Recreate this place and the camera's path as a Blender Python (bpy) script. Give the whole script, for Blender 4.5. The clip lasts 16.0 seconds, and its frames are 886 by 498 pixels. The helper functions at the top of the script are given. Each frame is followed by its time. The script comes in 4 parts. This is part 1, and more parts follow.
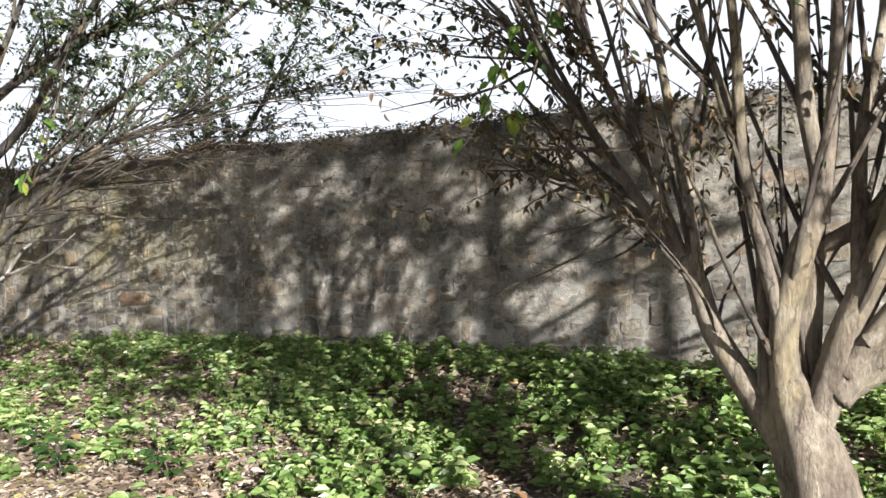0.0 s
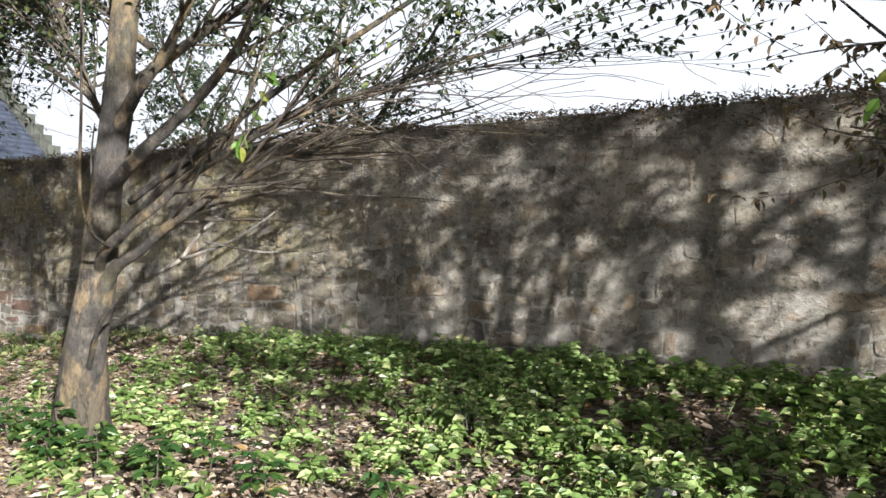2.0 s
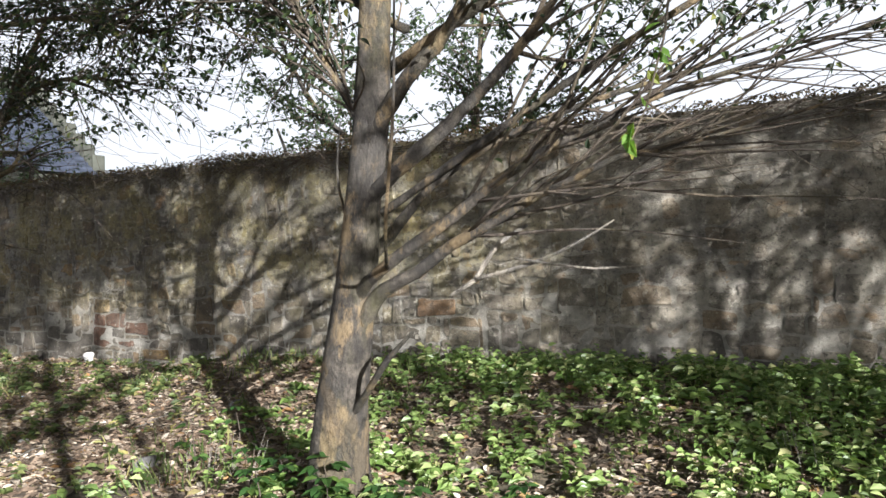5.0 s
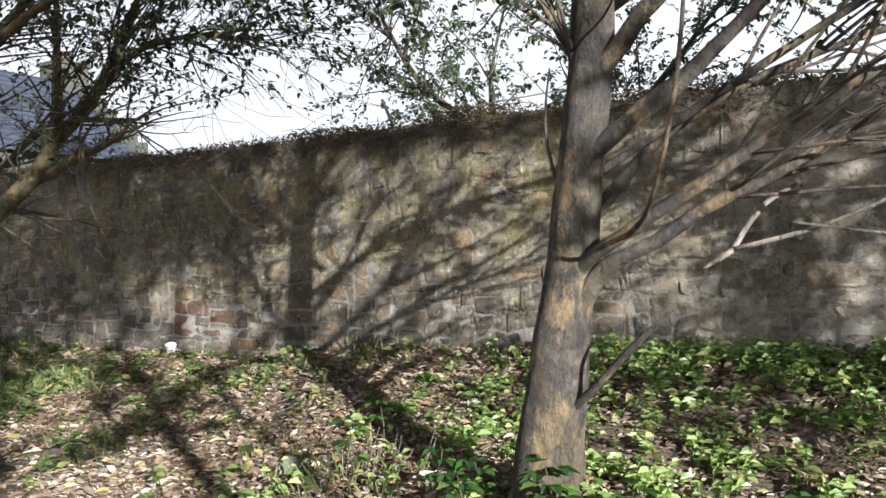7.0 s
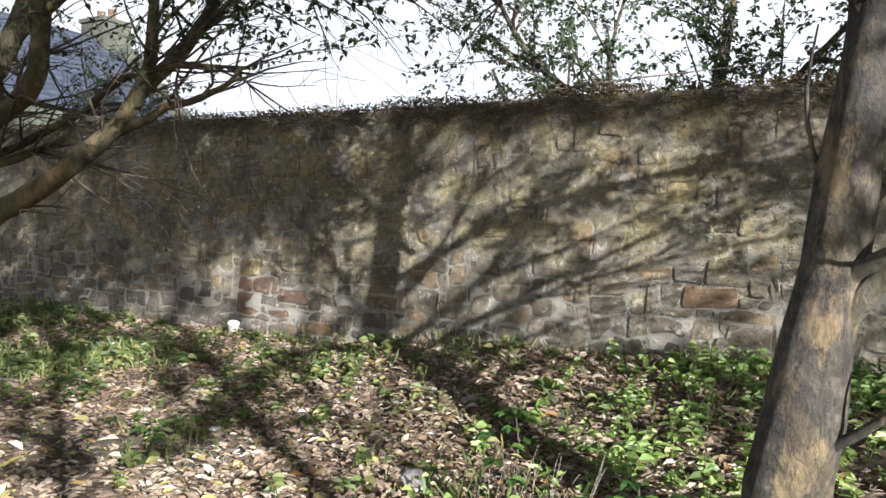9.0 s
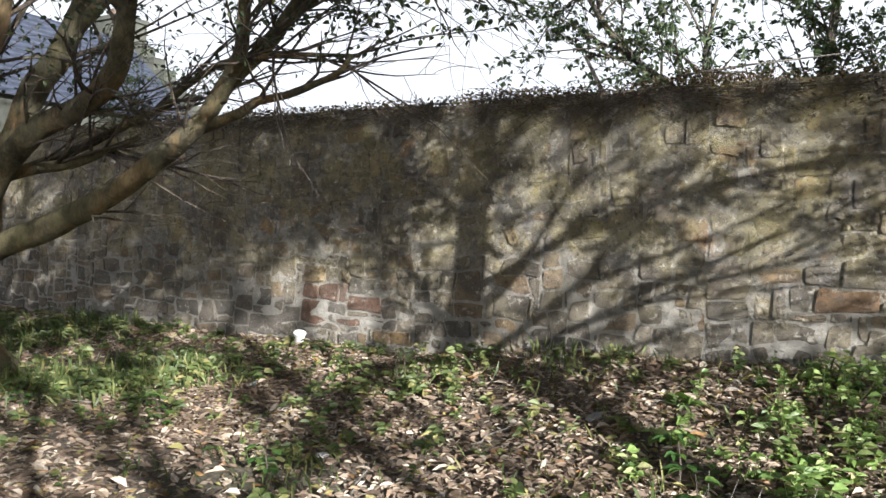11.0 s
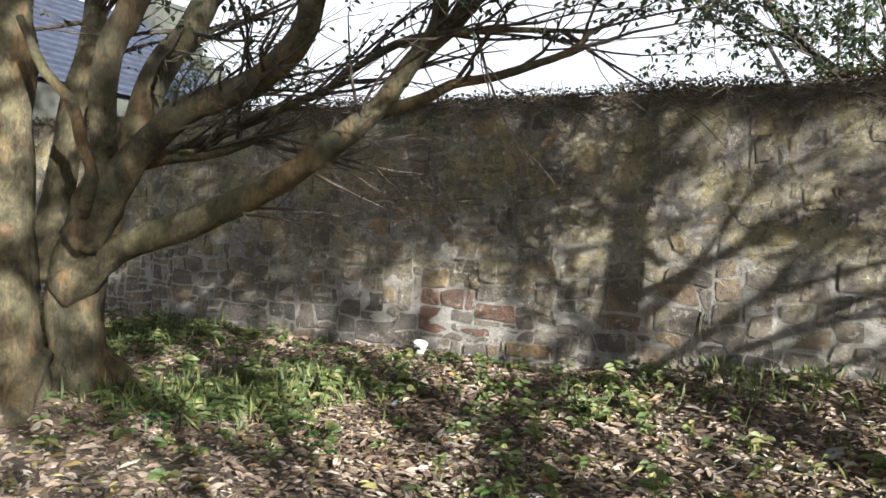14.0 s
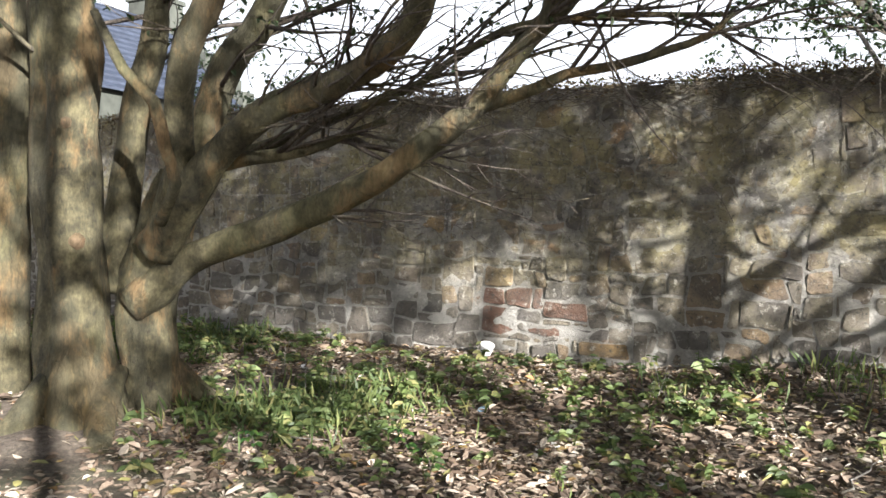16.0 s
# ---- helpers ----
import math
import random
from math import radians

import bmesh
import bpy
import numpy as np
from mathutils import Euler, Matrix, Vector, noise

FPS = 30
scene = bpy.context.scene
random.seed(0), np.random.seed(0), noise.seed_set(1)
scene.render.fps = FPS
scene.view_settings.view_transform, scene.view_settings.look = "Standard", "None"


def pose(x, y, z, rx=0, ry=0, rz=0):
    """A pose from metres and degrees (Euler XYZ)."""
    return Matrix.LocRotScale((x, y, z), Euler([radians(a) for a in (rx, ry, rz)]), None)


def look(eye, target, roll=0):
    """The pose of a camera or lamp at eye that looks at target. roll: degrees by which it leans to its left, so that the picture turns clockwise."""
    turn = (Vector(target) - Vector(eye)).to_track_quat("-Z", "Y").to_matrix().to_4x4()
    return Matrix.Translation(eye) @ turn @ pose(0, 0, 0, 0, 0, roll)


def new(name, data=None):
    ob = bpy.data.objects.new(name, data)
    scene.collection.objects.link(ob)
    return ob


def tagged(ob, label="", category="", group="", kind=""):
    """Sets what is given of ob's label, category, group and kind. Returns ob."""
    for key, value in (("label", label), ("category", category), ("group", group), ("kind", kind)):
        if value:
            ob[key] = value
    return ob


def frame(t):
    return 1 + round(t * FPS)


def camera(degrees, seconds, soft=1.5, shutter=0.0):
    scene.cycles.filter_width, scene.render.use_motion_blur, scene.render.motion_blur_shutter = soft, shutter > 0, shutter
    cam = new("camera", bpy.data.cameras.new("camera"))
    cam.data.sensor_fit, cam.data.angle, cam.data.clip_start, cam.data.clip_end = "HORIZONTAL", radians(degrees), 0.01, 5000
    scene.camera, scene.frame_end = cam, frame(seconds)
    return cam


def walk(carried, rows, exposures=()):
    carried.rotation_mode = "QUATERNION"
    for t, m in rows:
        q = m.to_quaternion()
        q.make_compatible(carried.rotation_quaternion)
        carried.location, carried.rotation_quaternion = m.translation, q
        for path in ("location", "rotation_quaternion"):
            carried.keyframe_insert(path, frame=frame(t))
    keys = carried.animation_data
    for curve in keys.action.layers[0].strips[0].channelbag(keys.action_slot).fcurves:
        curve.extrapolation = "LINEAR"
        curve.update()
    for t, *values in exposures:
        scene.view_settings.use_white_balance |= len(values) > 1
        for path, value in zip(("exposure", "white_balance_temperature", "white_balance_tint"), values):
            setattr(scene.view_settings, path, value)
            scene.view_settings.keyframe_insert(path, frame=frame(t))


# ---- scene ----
cam = camera(58.0, 16.0)
EXPOSURE = 1.55
PATH = [
    (0, (0.088, -0.027, 1.563), (-0.844, 1.743, 1.579), -1.4),
    (0.5, (-0.281, 0.015, 1.544), (-1.242, 1.769, 1.571), -1.6),
    (1, (-0.682, -0.01, 1.497), (-1.606, 1.764, 1.534), -1.7),
    (1.5, (-1.062, 0.04, 1.486), (-2.003, 1.804, 1.52), -1.2),
    (2, (-1.471, 0.076, 1.493), (-2.465, 1.812, 1.528), 0.8),
    (2.5, (-1.809, 0.079, 1.554), (-2.82, 1.804, 1.57), 0.1),
    (3, (-2.195, 0.143, 1.51), (-3.278, 1.824, 1.528), -0.9),
    (3.2, (-2.342, 0.155, 1.53), (-3.416, 1.842, 1.55), 0.4),
    (5.3, (-3.608, -0.151, 1.601), (-4.576, 1.598, 1.629), -1.2),
    (5.5, (-3.738, -0.138, 1.587), (-4.72, 1.604, 1.615), -0.0),
    (6, (-4.08, -0.118, 1.544), (-5.114, 1.593, 1.588), -0.5),
    (6.5, (-4.356, -0.141, 1.552), (-5.381, 1.576, 1.589), -1.8),
    (7, (-4.658, -0.075, 1.501), (-5.666, 1.653, 1.515), -1.4),
    (7.5, (-4.936, 0.024, 1.496), (-5.983, 1.727, 1.503), -0.2),
    (8, (-5.223, 0.046, 1.486), (-6.231, 1.774, 1.486), 0.6),
    (8.5, (-5.491, 0.087, 1.459), (-6.472, 1.83, 1.455), 1.9),
    (9, (-5.764, 0.13, 1.472), (-6.789, 1.847, 1.46), 2.5),
    (9.2, (-5.86, 0.144, 1.454), (-6.897, 1.855, 1.442), 2.1),
    (11.3, (-6.831, 0.149, 1.486), (-7.842, 1.874, 1.468), 1.8),
    (11.5, (-6.918, 0.157, 1.473), (-7.929, 1.882, 1.454), 2.1),
    (12, (-7.161, 0.169, 1.469), (-8.175, 1.892, 1.459), -0.2),
    (12.5, (-7.403, 0.115, 1.481), (-8.417, 1.839, 1.469), -0.2),
    (13, (-7.649, 0.085, 1.504), (-8.657, 1.812, 1.476), 1.7),
    (13.5, (-7.873, 0.145, 1.489), (-8.883, 1.871, 1.466), -0.2),
    (14, (-8.112, 0.104, 1.491), (-9.113, 1.835, 1.466), 2.6),
    (14.5, (-8.315, 0.043, 1.513), (-9.309, 1.779, 1.483), 1.7),
    (15, (-8.505, 0.072, 1.506), (-9.491, 1.811, 1.471), 1.4),
    (15.5, (-8.661, 0.074, 1.51), (-9.639, 1.818, 1.472), 2.7),
    (16, (-8.838, -0.002, 1.519), (-9.802, 1.75, 1.475), 1.2),
]
walk(cam, [(t, look(eye, target, roll)) for t, eye, target, roll in PATH], exposures=((0.0, EXPOSURE, 6000, 10), (7.0, EXPOSURE - 0.05, 6000, 10), (9.0, EXPOSURE + 0.1, 6000, 10), (13.0, EXPOSURE + 0.1, 6000, 10), (14.5, EXPOSURE + 0.28, 6000, 10), (16.0, EXPOSURE + 0.52, 6000, 10)))

# ---- light ----
SUN_TO = Vector((1.55, -1.0, 0.60)).normalized()      # towards the sun: behind the walker, low
world = bpy.data.worlds.new("sky")
scene.world = world
world.use_nodes = True
wn = world.node_tree.nodes
sky = wn.new("ShaderNodeTexSky")
sky.sky_type = "NISHITA"
sky.sun_disc = False
sky.sun_elevation = math.asin(SUN_TO.z)
sky.sun_rotation = math.atan2(SUN_TO.x, SUN_TO.y)
sky.air_density, sky.dust_density, sky.ozone_density = 1.0, 6.0, 0.6
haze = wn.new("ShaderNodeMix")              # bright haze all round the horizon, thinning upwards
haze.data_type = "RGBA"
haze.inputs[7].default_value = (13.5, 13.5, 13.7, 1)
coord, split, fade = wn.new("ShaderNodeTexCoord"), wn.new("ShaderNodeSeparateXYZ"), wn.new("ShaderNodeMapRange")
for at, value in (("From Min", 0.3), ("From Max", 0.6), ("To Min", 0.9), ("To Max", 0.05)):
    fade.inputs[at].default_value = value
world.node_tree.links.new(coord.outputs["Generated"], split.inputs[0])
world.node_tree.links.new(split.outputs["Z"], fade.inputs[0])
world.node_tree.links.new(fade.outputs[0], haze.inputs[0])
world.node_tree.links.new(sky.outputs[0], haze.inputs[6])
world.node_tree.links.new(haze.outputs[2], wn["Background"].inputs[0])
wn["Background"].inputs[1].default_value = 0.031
sun = new("sun", bpy.data.lights.new("sun", "SUN"))
sun.data.energy, sun.data.angle, sun.data.color = 5.0, radians(0.53), (1.0, 0.95, 0.88)
sun.matrix_world = look((0, 0, 30), Vector((0, 0, 30)) - SUN_TO)


# ---- materials ----
def material(name):
    m = bpy.data.materials.new(name)
    m.use_nodes = True
    nt = m.node_tree
    return m, nt, nt.nodes["Principled BSDF"]


def node(nt, kind, **values):
    n = nt.nodes.new(kind)
    for k, v in values.items():
        n.inputs[k.replace("_", " ")].default_value = v
    return n


def ramp(nt, fac, stops):
    r = nt.nodes.new("ShaderNodeValToRGB")
    e = r.color_ramp.elements
    while len(e) < len(stops):
        e.new(0.5)
    for el, (p, c) in zip(e, stops):
        el.position, el.color = p, (*c, 1)
    nt.links.new(fac, r.inputs[0])
    return r.outputs[0]


def mix(nt, fac, a, b, blend="MIX"):
    n = nt.nodes.new("ShaderNodeMix")
    n.data_type, n.blend_type = "RGBA", blend
    for sock, v in ((n.inputs[0], fac), (n.inputs[6], a), (n.inputs[7], b)):
        if isinstance(v, (float, int)):
            sock.default_value = v
        elif isinstance(v, tuple):
            sock.default_value = (*v, 1)
        else:
            nt.links.new(v, sock)
    return n.outputs[2]


def noise_tex(nt, scale, detail=5.0, rough=0.6, stretch=(1, 1, 1), world_space=True):
    if world_space:
        src = nt.nodes.new("ShaderNodeNewGeometry").outputs["Position"]
    else:
        src = nt.nodes.new("ShaderNodeTexCoord").outputs["Object"]
    mp = nt.nodes.new("ShaderNodeMapping")
    mp.inputs["Scale"].default_value = stretch
    nt.links.new(src, mp.inputs[0])
    n = node(nt, "ShaderNodeTexNoise", Scale=scale, Detail=detail, Roughness=rough)
    nt.links.new(mp.outputs[0], n.inputs["Vector"])
    return n.outputs["Fac"]


def bump(nt, bsdf, height, strength, distance):
    b = node(nt, "ShaderNodeBump", Strength=strength, Distance=distance)
    nt.links.new(height, b.inputs["Height"])
    nt.links.new(b.outputs[0], bsdf.inputs["Normal"])


def cracks(nt, scale, width):
    """Thin dark broken lines, 1 on the line."""
    pos = nt.nodes.new("ShaderNodeNewGeometry").outputs["Position"]
    warp = node(nt, "ShaderNodeTexNoise", Scale=9.0, Detail=6.0, Roughness=0.7)
    nt.links.new(pos, warp.inputs["Vector"])
    sc = nt.nodes.new("ShaderNodeVectorMath")
    sc.operation = "MULTIPLY_ADD"
    sc.inputs[1].default_value = (0.12, 0.12, 0.12)
    nt.links.new(warp.outputs["Color"], sc.inputs[0])
    nt.links.new(pos, sc.inputs[2])
    mp = nt.nodes.new("ShaderNodeMapping")
    mp.inputs["Scale"].default_value = (0.75, 1.0, 1.35)
    nt.links.new(sc.outputs[0], mp.inputs[0])
    v = node(nt, "ShaderNodeTexVoronoi", Scale=scale)
    v.feature = "DISTANCE_TO_EDGE"
    nt.links.new(mp.outputs[0], v.inputs["Vector"])
    line = ramp(nt, v.outputs["Distance"], [(0.0, (1, 1, 1)), (width, (0, 0, 0))])
    gate = ramp(nt, noise_tex(nt, 4.5, 4.0), [(0.42, (0, 0, 0)), (0.56, (1, 1, 1))])
    return mix(nt, 1.0, line, gate, "MULTIPLY")


def weathered(nt, col, lichen=1.0):
    """Lichen, rust, dirt and salts over stone and mortar alike."""
    xyz = nt.nodes.new("ShaderNodeSeparateXYZ")
    nt.links.new(nt.nodes.new("ShaderNodeNewGeometry").outputs["Position"], xyz.inputs[0])
    old = nt.nodes.new("ShaderNodeMapRange")
    for at, value in (("From Min", -7.2), ("From Max", -5.0), ("To Min", 1.0), ("To Max", 0.12)):
        old.inputs[at].default_value = value
    nt.links.new(xyz.outputs["X"], old.inputs[0])
    wash = nt.nodes.new("ShaderNodeMapRange")
    for at, value in (("From Min", -7.0), ("From Max", -5.5), ("To Min", 0.0), ("To Max", 0.55)):
        wash.inputs[at].default_value = value
    nt.links.new(xyz.outputs["X"], wash.inputs[0])
    lime = ramp(nt, noise_tex(nt, 1.6, 7.0, 0.7), [(0.42, (0, 0, 0)), (0.56, (1, 1, 1))])
    col = mix(nt, mix(nt, 1.0, lime, wash.outputs[0], "MULTIPLY"), col, (0.45, 0.40, 0.325))
    lich = ramp(nt, noise_tex(nt, 2.1, 8.0, 0.74), [(0.42, (0, 0, 0)), (0.62, (0.75 * lichen,) * 3)])
    lich = mix(nt, 1.0, lich, old.outputs[0], "MULTIPLY")
    upper = nt.nodes.new("ShaderNodeMapRange")
    for at, value in (("From Min", 0.8), ("From Max", 1.7), ("To Min", 0.15), ("To Max", 1.0)):
        upper.inputs[at].default_value = value
    nt.links.new(xyz.outputs["Z"], upper.inputs[0])
    col = mix(nt, mix(nt, 1.0, lich, upper.outputs[0], "MULTIPLY"), col, (0.31, 0.265, 0.12))
    rust = ramp(nt, noise_tex(nt, 2.3, 4.0, 0.6, (1.0, 1.0, 1.7)), [(0.64, (0, 0, 0)), (0.72, (0.7, 0.7, 0.7))])
    col = mix(nt, rust, col, (0.30, 0.19, 0.10))
    dirt = ramp(nt, noise_tex(nt, 3.1, 9.0, 0.75), [(0.38, (0.75, 0.75, 0.75)), (0.53, (0, 0, 0))])
    col = mix(nt, dirt, col, (0.085, 0.076, 0.065))
    pits = ramp(nt, noise_tex(nt, 26.0, 6.0, 0.7), [(0.34, (0.9, 0.9, 0.9)), (0.46, (0, 0, 0))])
    col = mix(nt, pits, col, (0.07, 0.065, 0.055))
    pale = ramp(nt, noise_tex(nt, 15.0, 7.0, 0.72), [(0.56, (0, 0, 0)), (0.68, (0.65, 0.65, 0.65))])
    col = mix(nt, pale, col, (0.55, 0.51, 0.43))
    return mix(nt, mix(nt, 1.0, cracks(nt, 6.0, 0.018), (0.8, 0.8, 0.8), "MULTIPLY"), col, (0.05, 0.045, 0.038))


def stone_material(name, stops, island, lichen=1.0):
    m, nt, b = material(name)
    if island:
        rnd = nt.nodes.new("ShaderNodeNewGeometry").outputs["Random Per Island"]
    else:
        rnd = nt.nodes.new("ShaderNodeObjectInfo").outputs["Random"]
    base = ramp(nt, rnd, stops)
    blot = ramp(nt, noise_tex(nt, 7.0), [(0.3, (0.6, 0.58, 0.55)), (0.7, (1.12, 1.08, 1.02))])
    col = mix(nt, 1.0, base, blot, "MULTIPLY")
    col = weathered(nt, col, lichen)
    nt.links.new(col, b.inputs["Base Color"])
    b.inputs["Roughness"].default_value = 0.92
    b.inputs["Specular IOR Level"].default_value = 0.2
    bump(nt, b, noise_tex(nt, 22.0, 10.0, 0.75), 1.0, 0.03)
    return m


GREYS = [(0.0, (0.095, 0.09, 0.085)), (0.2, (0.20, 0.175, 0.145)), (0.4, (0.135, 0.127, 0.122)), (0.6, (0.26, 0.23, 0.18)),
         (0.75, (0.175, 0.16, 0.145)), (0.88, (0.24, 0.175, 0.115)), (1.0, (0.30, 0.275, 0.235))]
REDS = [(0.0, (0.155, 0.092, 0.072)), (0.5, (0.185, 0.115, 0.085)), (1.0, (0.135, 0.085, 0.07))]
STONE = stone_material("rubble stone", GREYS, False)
STONE_FAR = stone_material("rubble stone joined", GREYS, True)
RED_STONE = stone_material("red sandstone", REDS, False, 0.3)
OCHRE_STONE = stone_material("ochre sandstone", [(0.0, (0.33, 0.22, 0.10)), (1.0, (0.28, 0.20, 0.11))], False, 0.3)
TAN_STONE = stone_material("brown sandstone", [(0.0, (0.27, 0.17, 0.105)), (1.0, (0.24, 0.16, 0.10))], False, 0.3)


def mortar_material():
    m, nt, b = material("lime mortar")
    col = ramp(nt, noise_tex(nt, 5.0, 8.0, 0.7), [(0.32, (0.11, 0.10, 0.088)), (0.5, (0.22, 0.203, 0.175)), (0.7, (0.36, 0.335, 0.29))])
    col = weathered(nt, col)
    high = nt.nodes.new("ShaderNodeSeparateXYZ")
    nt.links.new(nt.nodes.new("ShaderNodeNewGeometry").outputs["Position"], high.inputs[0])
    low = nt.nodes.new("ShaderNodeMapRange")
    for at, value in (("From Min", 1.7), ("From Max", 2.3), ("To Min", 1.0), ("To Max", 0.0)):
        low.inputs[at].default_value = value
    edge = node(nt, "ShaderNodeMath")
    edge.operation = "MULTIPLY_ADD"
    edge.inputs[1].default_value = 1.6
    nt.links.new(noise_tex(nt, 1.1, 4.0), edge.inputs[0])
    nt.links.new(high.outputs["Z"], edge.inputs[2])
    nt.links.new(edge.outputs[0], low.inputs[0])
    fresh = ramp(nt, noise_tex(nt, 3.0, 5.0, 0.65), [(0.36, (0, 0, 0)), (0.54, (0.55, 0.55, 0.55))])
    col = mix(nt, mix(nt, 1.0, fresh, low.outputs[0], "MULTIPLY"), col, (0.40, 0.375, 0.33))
    nt.links.new(col, b.inputs["Base Color"])
    b.inputs["Roughness"].default_value = 0.95
    bump(nt, b, noise_tex(nt, 32.0, 9.0, 0.75), 1.0, 0.035)
    return m


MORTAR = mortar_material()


def bark_material(name, dark, mid, light, patch, patch_amount=0.6, plate=4.2, grain=0.42, seams=0.8):
    m, nt, b = material(name)
    long = noise_tex(nt, 8.0, 10.0, 0.75, (1, 1, grain), False)
    col = ramp(nt, long, [(0.34, dark), (0.5, mid), (0.66, light)])
    blot = ramp(nt, noise_tex(nt, plate, 6.0, 0.7, (1, 1, 0.45), False), [(0.5, (0, 0, 0)), (0.57, (patch_amount,) * 3)])
    col = mix(nt, blot, col, patch)
    green = ramp(nt, noise_tex(nt, 2.1, 5.0, 0.6, (1.3, 0.7, 0.4), False), [(0.5, (0, 0, 0)), (0.66, (0.4, 0.4, 0.4))])
    col = mix(nt, green, col, (0.17, 0.16, 0.07))
    grey = ramp(nt, noise_tex(nt, 3.4, 6.0, 0.7, (0.8, 1.1, 0.35), False), [(0.5, (0, 0, 0)), (0.56, (0.65, 0.65, 0.65))])
    col = mix(nt, grey, col, tuple((d + 2 * q) / 3 * k for d, q, k in zip(dark, mid, (0.95, 1.0, 1.08))))
    oc = nt.nodes.new("ShaderNodeTexCoord").outputs["Object"]
    wob = node(nt, "ShaderNodeTexNoise", Scale=6.0, Detail=5.0, Roughness=0.65)
    nt.links.new(oc, wob.inputs["Vector"])
    madd = nt.nodes.new("ShaderNodeVectorMath")
    madd.operation = "MULTIPLY_ADD"
    madd.inputs[1].default_value = (0.09, 0.09, 0.09)
    nt.links.new(wob.outputs["Color"], madd.inputs[0])
    nt.links.new(oc, madd.inputs[2])
    mp = nt.nodes.new("ShaderNodeMapping")
    mp.inputs["Scale"].default_value = (1, 1, 0.17)
    nt.links.new(madd.outputs[0], mp.inputs[0])
    vor = node(nt, "ShaderNodeTexVoronoi", Scale=13.0)
    vor.feature = "DISTANCE_TO_EDGE"
    nt.links.new(mp.outputs[0], vor.inputs["Vector"])
    seam = ramp(nt, vor.outputs["Distance"], [(0.0, (seams,) * 3), (0.07, (0, 0, 0))])
    part_of = ramp(nt, noise_tex(nt, 2.6, 4.0, 0.6, (1, 1, 0.6), False), [(0.44, (0, 0, 0)), (0.56, (1, 1, 1))])
    col = mix(nt, mix(nt, 1.0, seam, part_of, "MULTIPLY"), col, tuple(0.45 * d for d in dark))
    fine = ramp(nt, noise_tex(nt, 60.0, 6.0, 0.7, (1, 1, 0.4), False), [(0.3, (0.65, 0.65, 0.65)), (0.7, (1.12, 1.12, 1.12))])
    col = mix(nt, 1.0, col, fine, "MULTIPLY")
    nt.links.new(col, b.inputs["Base Color"])
    b.inputs["Roughness"].default_value = 0.85
    b.inputs["Specular IOR Level"].default_value = 0.25
    bump(nt, b, noise_tex(nt, 16.0, 9.0, 0.72, (1, 1, grain * 0.6), False), 1.0, 0.045)
    return m


BARK_PALE = bark_material("pale peeling bark", (0.09, 0.065, 0.05), (0.24, 0.195, 0.145), (0.44, 0.38, 0.29), (0.34, 0.27, 0.16))
BARK_GREY = bark_material("grey brown bark", (0.032, 0.028, 0.025), (0.085, 0.075, 0.064), (0.18, 0.155, 0.125), (0.30, 0.22, 0.125), 0.75, 4.6, 1.0, 0.5)
BARK_OLIVE = bark_material("smooth olive bark", (0.036, 0.032, 0.022), (0.11, 0.096, 0.055), (0.21, 0.18, 0.098), (0.265, 0.17, 0.08), 0.7, 2.4, 0.85, 0.35)
TWIG = bark_material("twig bark", (0.07, 0.055, 0.045), (0.13, 0.105, 0.085), (0.23, 0.19, 0.15), (0.2, 0.16, 0.1), 0.4)
BARK_SCAR = bark_material("scarred bark", (0.06, 0.045, 0.03), (0.16, 0.115, 0.065), (0.29, 0.2, 0.12), (0.36, 0.22, 0.12), 0.7, 5.0, 0.9, 0.5)
DEAD = bark_material("dead bleached wood", (0.16, 0.14, 0.12), (0.30, 0.27, 0.23), (0.44, 0.40, 0.34), (0.36, 0.30, 0.22), 0.3)


def leaf_material(name, stops, through_light=0.35, rough=0.5, blotch=0.0):
    m, nt, b = material(name)
    rnd = nt.nodes.new("ShaderNodeNewGeometry").outputs["Random Per Island"]
    col = ramp(nt, rnd, stops)
    vein = ramp(nt, noise_tex(nt, 55.0, 4.0), [(0.3, (0.75, 0.75, 0.75)), (0.7, (1.15, 1.15, 1.15))])
    col = mix(nt, 1.0, col, vein, "MULTIPLY")
    if blotch:                                 # stretches turned darker and redder by noise
        blotch_mask = ramp(nt, noise_tex(nt, 1.7, 6.0, 0.7), [(0.42, (blotch, blotch, blotch)), (0.58, (0, 0, 0))])
        col = mix(nt, blotch_mask, col, mix(nt, 1.0, col, (0.5, 0.4, 0.32), "MULTIPLY"))
    nt.links.new(col, b.inputs["Base Color"])
    b.inputs["Roughness"].default_value = rough
    b.inputs["Specular IOR Level"].default_value = 0.35
    tr = nt.nodes.new("ShaderNodeBsdfTranslucent")
    nt.links.new(mix(nt, 1.0, col, (1.3, 1.45, 0.7), "MULTIPLY"), tr.inputs[0])
    mx = nt.nodes.new("ShaderNodeMixShader")
    mx.inputs[0].default_value = through_light
    nt.links.new(b.outputs[0], mx.inputs[1])
    nt.links.new(tr.outputs[0], mx.inputs[2])
    nt.links.new(mx.outputs[0], nt.nodes["Material Output"].inputs[0])
    return m


